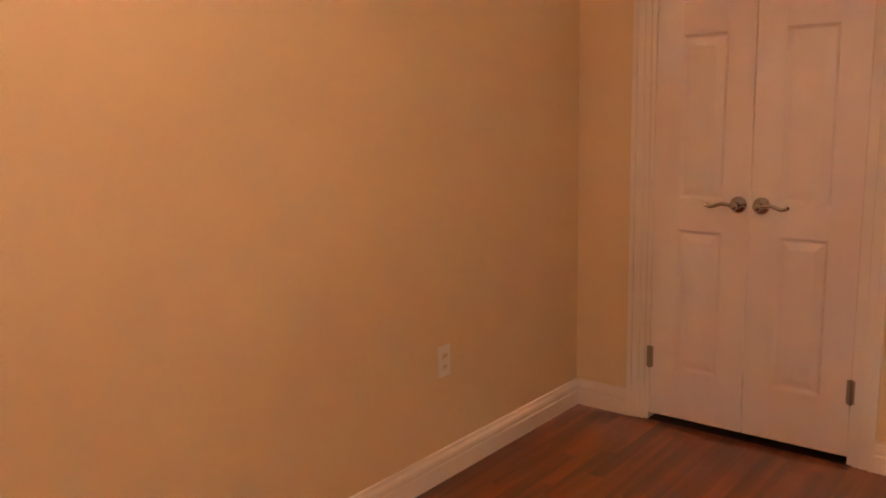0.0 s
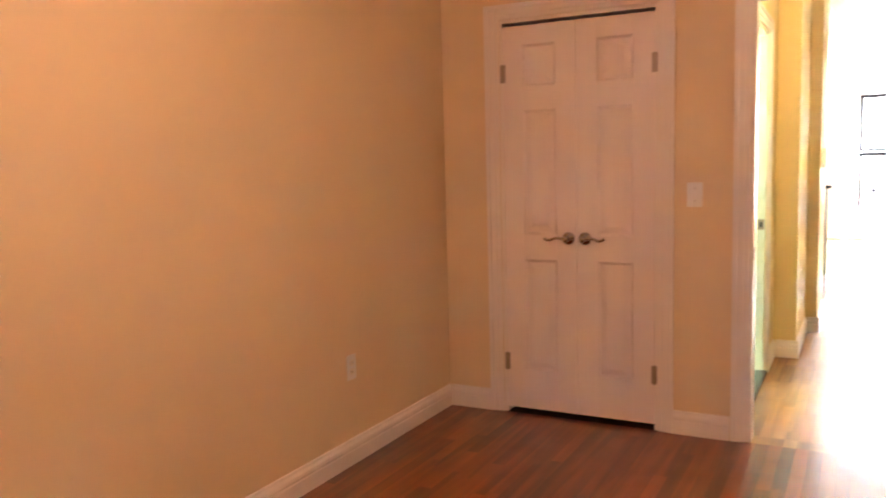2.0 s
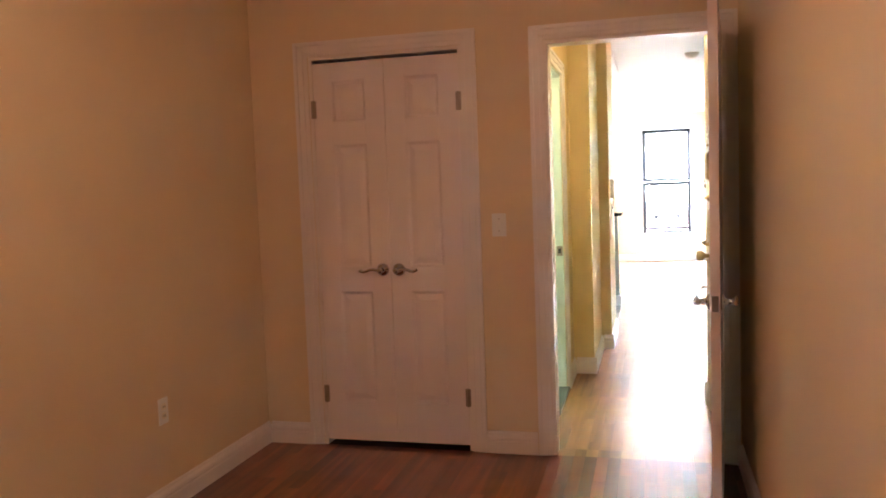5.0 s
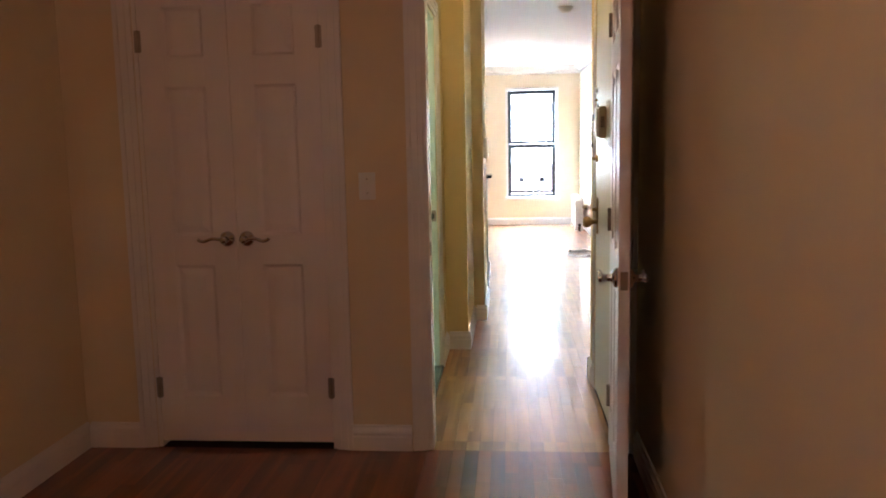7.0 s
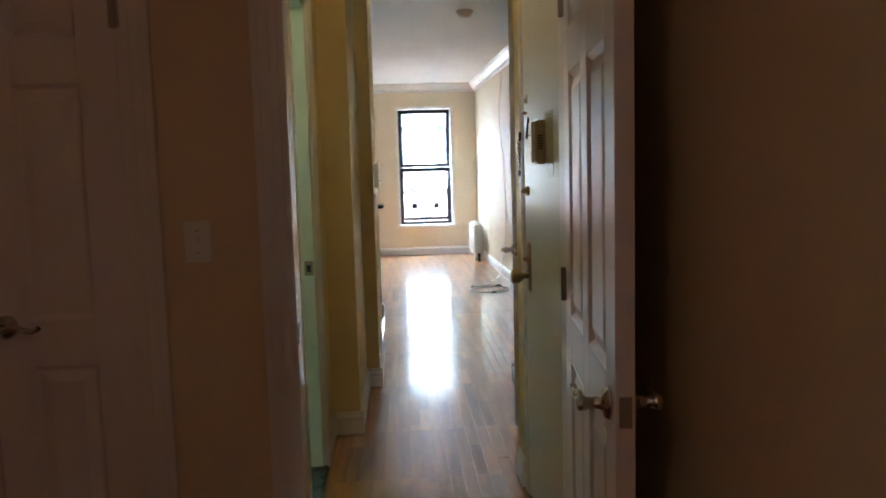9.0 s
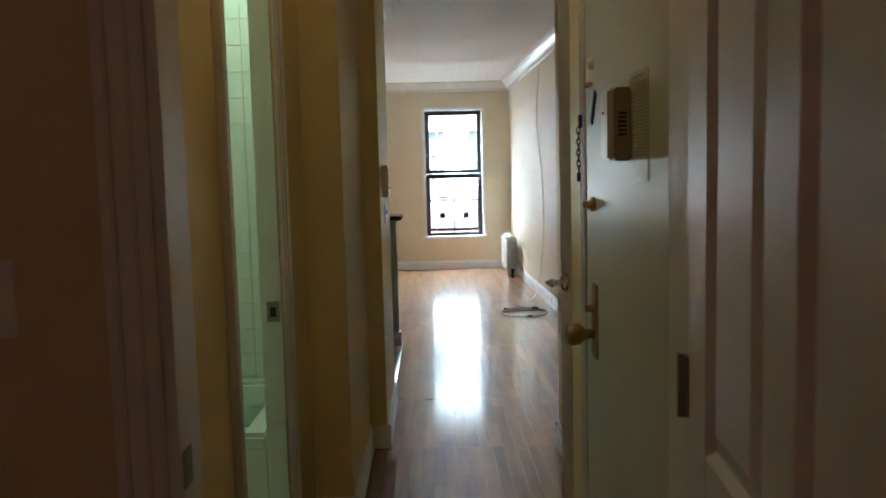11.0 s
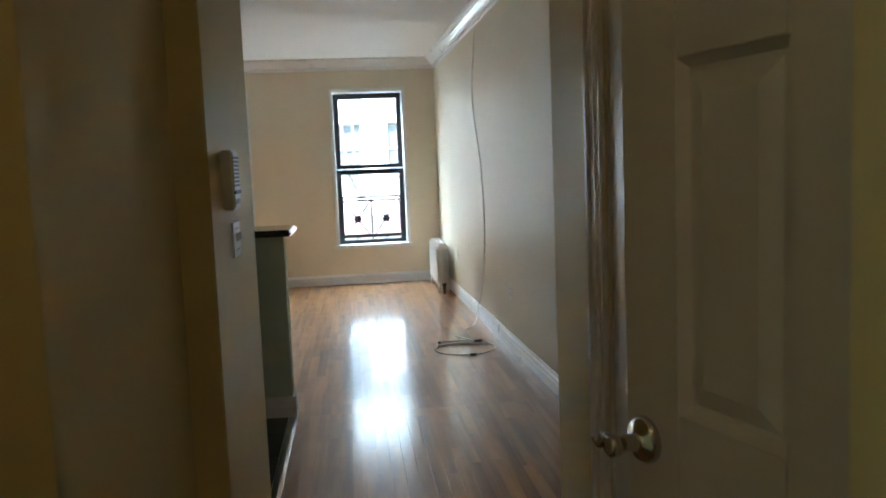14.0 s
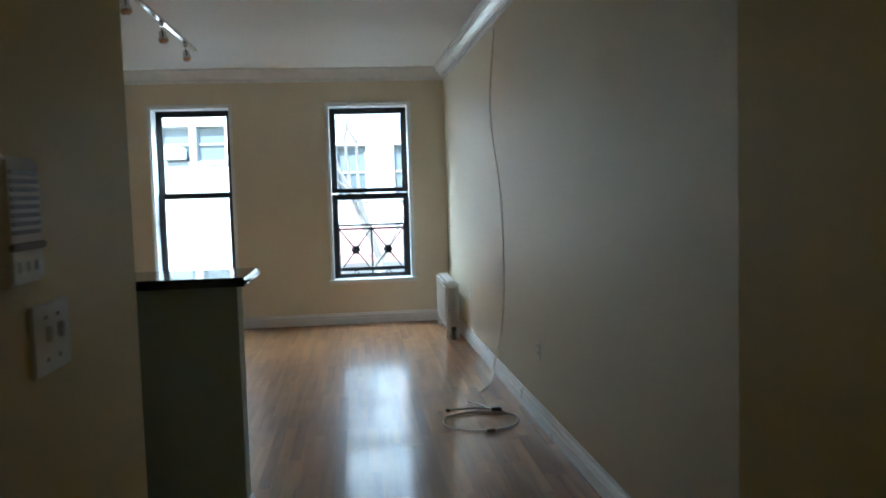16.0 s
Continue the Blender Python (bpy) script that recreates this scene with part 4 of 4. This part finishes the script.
# iron guard outside the window
gd = thing("window_guard", (0.305, LY + 0.42, 0.40), "black iron balcony guard with crossed bars and rosettes", "railing")
part("ledge", box(-0.85, 0.85, -0.165, 0.12, -0.10, 0.02, 0.01), CONCRETE, gd, "stone balcony ledge")
for z in (0.595, 0.555, 0.115, 0.045):
    part("rail", box(-0.80, 0.80, -0.011, 0.011, z - 0.010, z + 0.010), IRON, gd)
for k in range(-2, 3):
    x = k * 0.345
    part("post", box(x - 0.009, x + 0.009, -0.009, 0.009, 0.02, 0.60), IRON, gd)
for k in range(-2, 2):
    x0, x1 = k * 0.345 + 0.012, (k + 1) * 0.345 - 0.012
    part("cross_bar", cyl((x0, 0, 0.115), (x1, 0, 0.545), 0.007, n=8), IRON, gd)
    part("cross_bar", cyl((x0, 0.004, 0.545), (x1, 0.004, 0.115), 0.007, n=8), IRON, gd)
    bm = bmesh.new()
    xm, zm = (x0 + x1) / 2, 0.33
    for s in range(6):
        a = math.pi * s / 3
        add_ball(bm, (xm + 0.028 * math.cos(a), -0.004, zm + 0.028 * math.sin(a)), 0.022, 0.012, 0.022, 8, 6)
    add_ball(bm, (xm, -0.010, zm), 0.018, 0.014, 0.018, 8, 6)
    part("rosette", bm, IRON, gd, "cast iron flower rosette")
    bm = bmesh.new()
    part("scroll", cyl((xm - 0.06, 0, 0.045), (xm, 0, 0.11), 0.006, n=8), IRON, gd)
    part("scroll", cyl((xm + 0.06, 0, 0.045), (xm, 0, 0.11), 0.006, n=8), IRON, gd)

# ---- floor boards ----
PW = 0.057


def plank_bm(bm, x0, x1, y0, y1, tilt):
    """One strip, laid very slightly out of level, as old floors are."""
    d = 0.011
    corners = ((x0, y0), (x1, y0), (x1, y1), (x0, y1))
    lo = [bm.verts.new((x, y, -d)) for x, y in corners]
    hi = [bm.verts.new((x, y, z)) for (x, y), z in zip(corners, (-tilt[0] - tilt[1], tilt[0] - tilt[1], tilt[0] + tilt[1], -tilt[0] + tilt[1]))]
    for k in range(4):
        bm.faces.new((lo[k], lo[(k + 1) % 4], hi[(k + 1) % 4], hi[k]))
    bm.faces.new(hi)


floor = bpy.data.objects["floor"]
rnd = random.Random(7)
rest, rest_red = bmesh.new(), bmesh.new()
shared = {}
count = 0


zones = [(XL, XR, YB, YC), (D0, D1, YC, YC + WT), (HL, HR, YC + WT, ES), (HL, KX + 0.13, ES, P1), (PX1, KX + 0.13, P1, HE), (PX2, LR, HE, STUB), (-0.30, LR, STUB, 8.7), (LX, LR, 8.7, LY)]
col = 0
x = LX
while x < LR:
    x1 = min(x + PW, LR)
    y = YB - rnd.random()
    while y < LY:
        ln = rnd.choice((0.45, 0.6, 0.75, 0.9, 1.05, 1.2))
        for zx0, zx1, zy0, zy1 in zones:
            a, b = max(x, zx0), min(x1, zx1)
            c, d = max(y, zy0), min(y + ln, zy1)
            if b - a > 0.004 and d - c > 0.004:
                # bedroom strips take the oak with lamplight in its colour
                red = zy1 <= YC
                tilt = (rnd.choice((-1, 0, 1)) * 0.00001, rnd.choice((-1, 0, 1)) * 0.00004)
                near = 2.4 < c < 8.3 and -0.6 < a < 1.2
                if near and count < 300:
                    key = (round(b - a, 3), round(d - c, 2), tilt, red)
                    if key not in shared:
                        bm = bmesh.new()
                        plank_bm(bm, 0.0003, b - a - 0.0003, 0.0003, d - c - 0.0003, tilt)
                        shared[key] = mesh_of(bm, "plank", OAK_LAMP_RED if red else OAK)
                    o = new("plank", shared[key])
                    o.parent = floor
                    o.matrix_local = pose(a, c, 0)
                    count += 1
                else:
                    plank_bm(rest_red if red else rest, a, b, c, d, tilt)
        y += ln
    x = x1
boards = part("planks", rest, OAK, floor, "varnished oak strips with worn gloss")
tagged(boards, kind="stuff")
tagged(part("planks", rest_red, OAK_LAMP_RED, floor, "oak strips with worn gloss, the warm lamplight's dark red put into their colour"), kind="stuff")
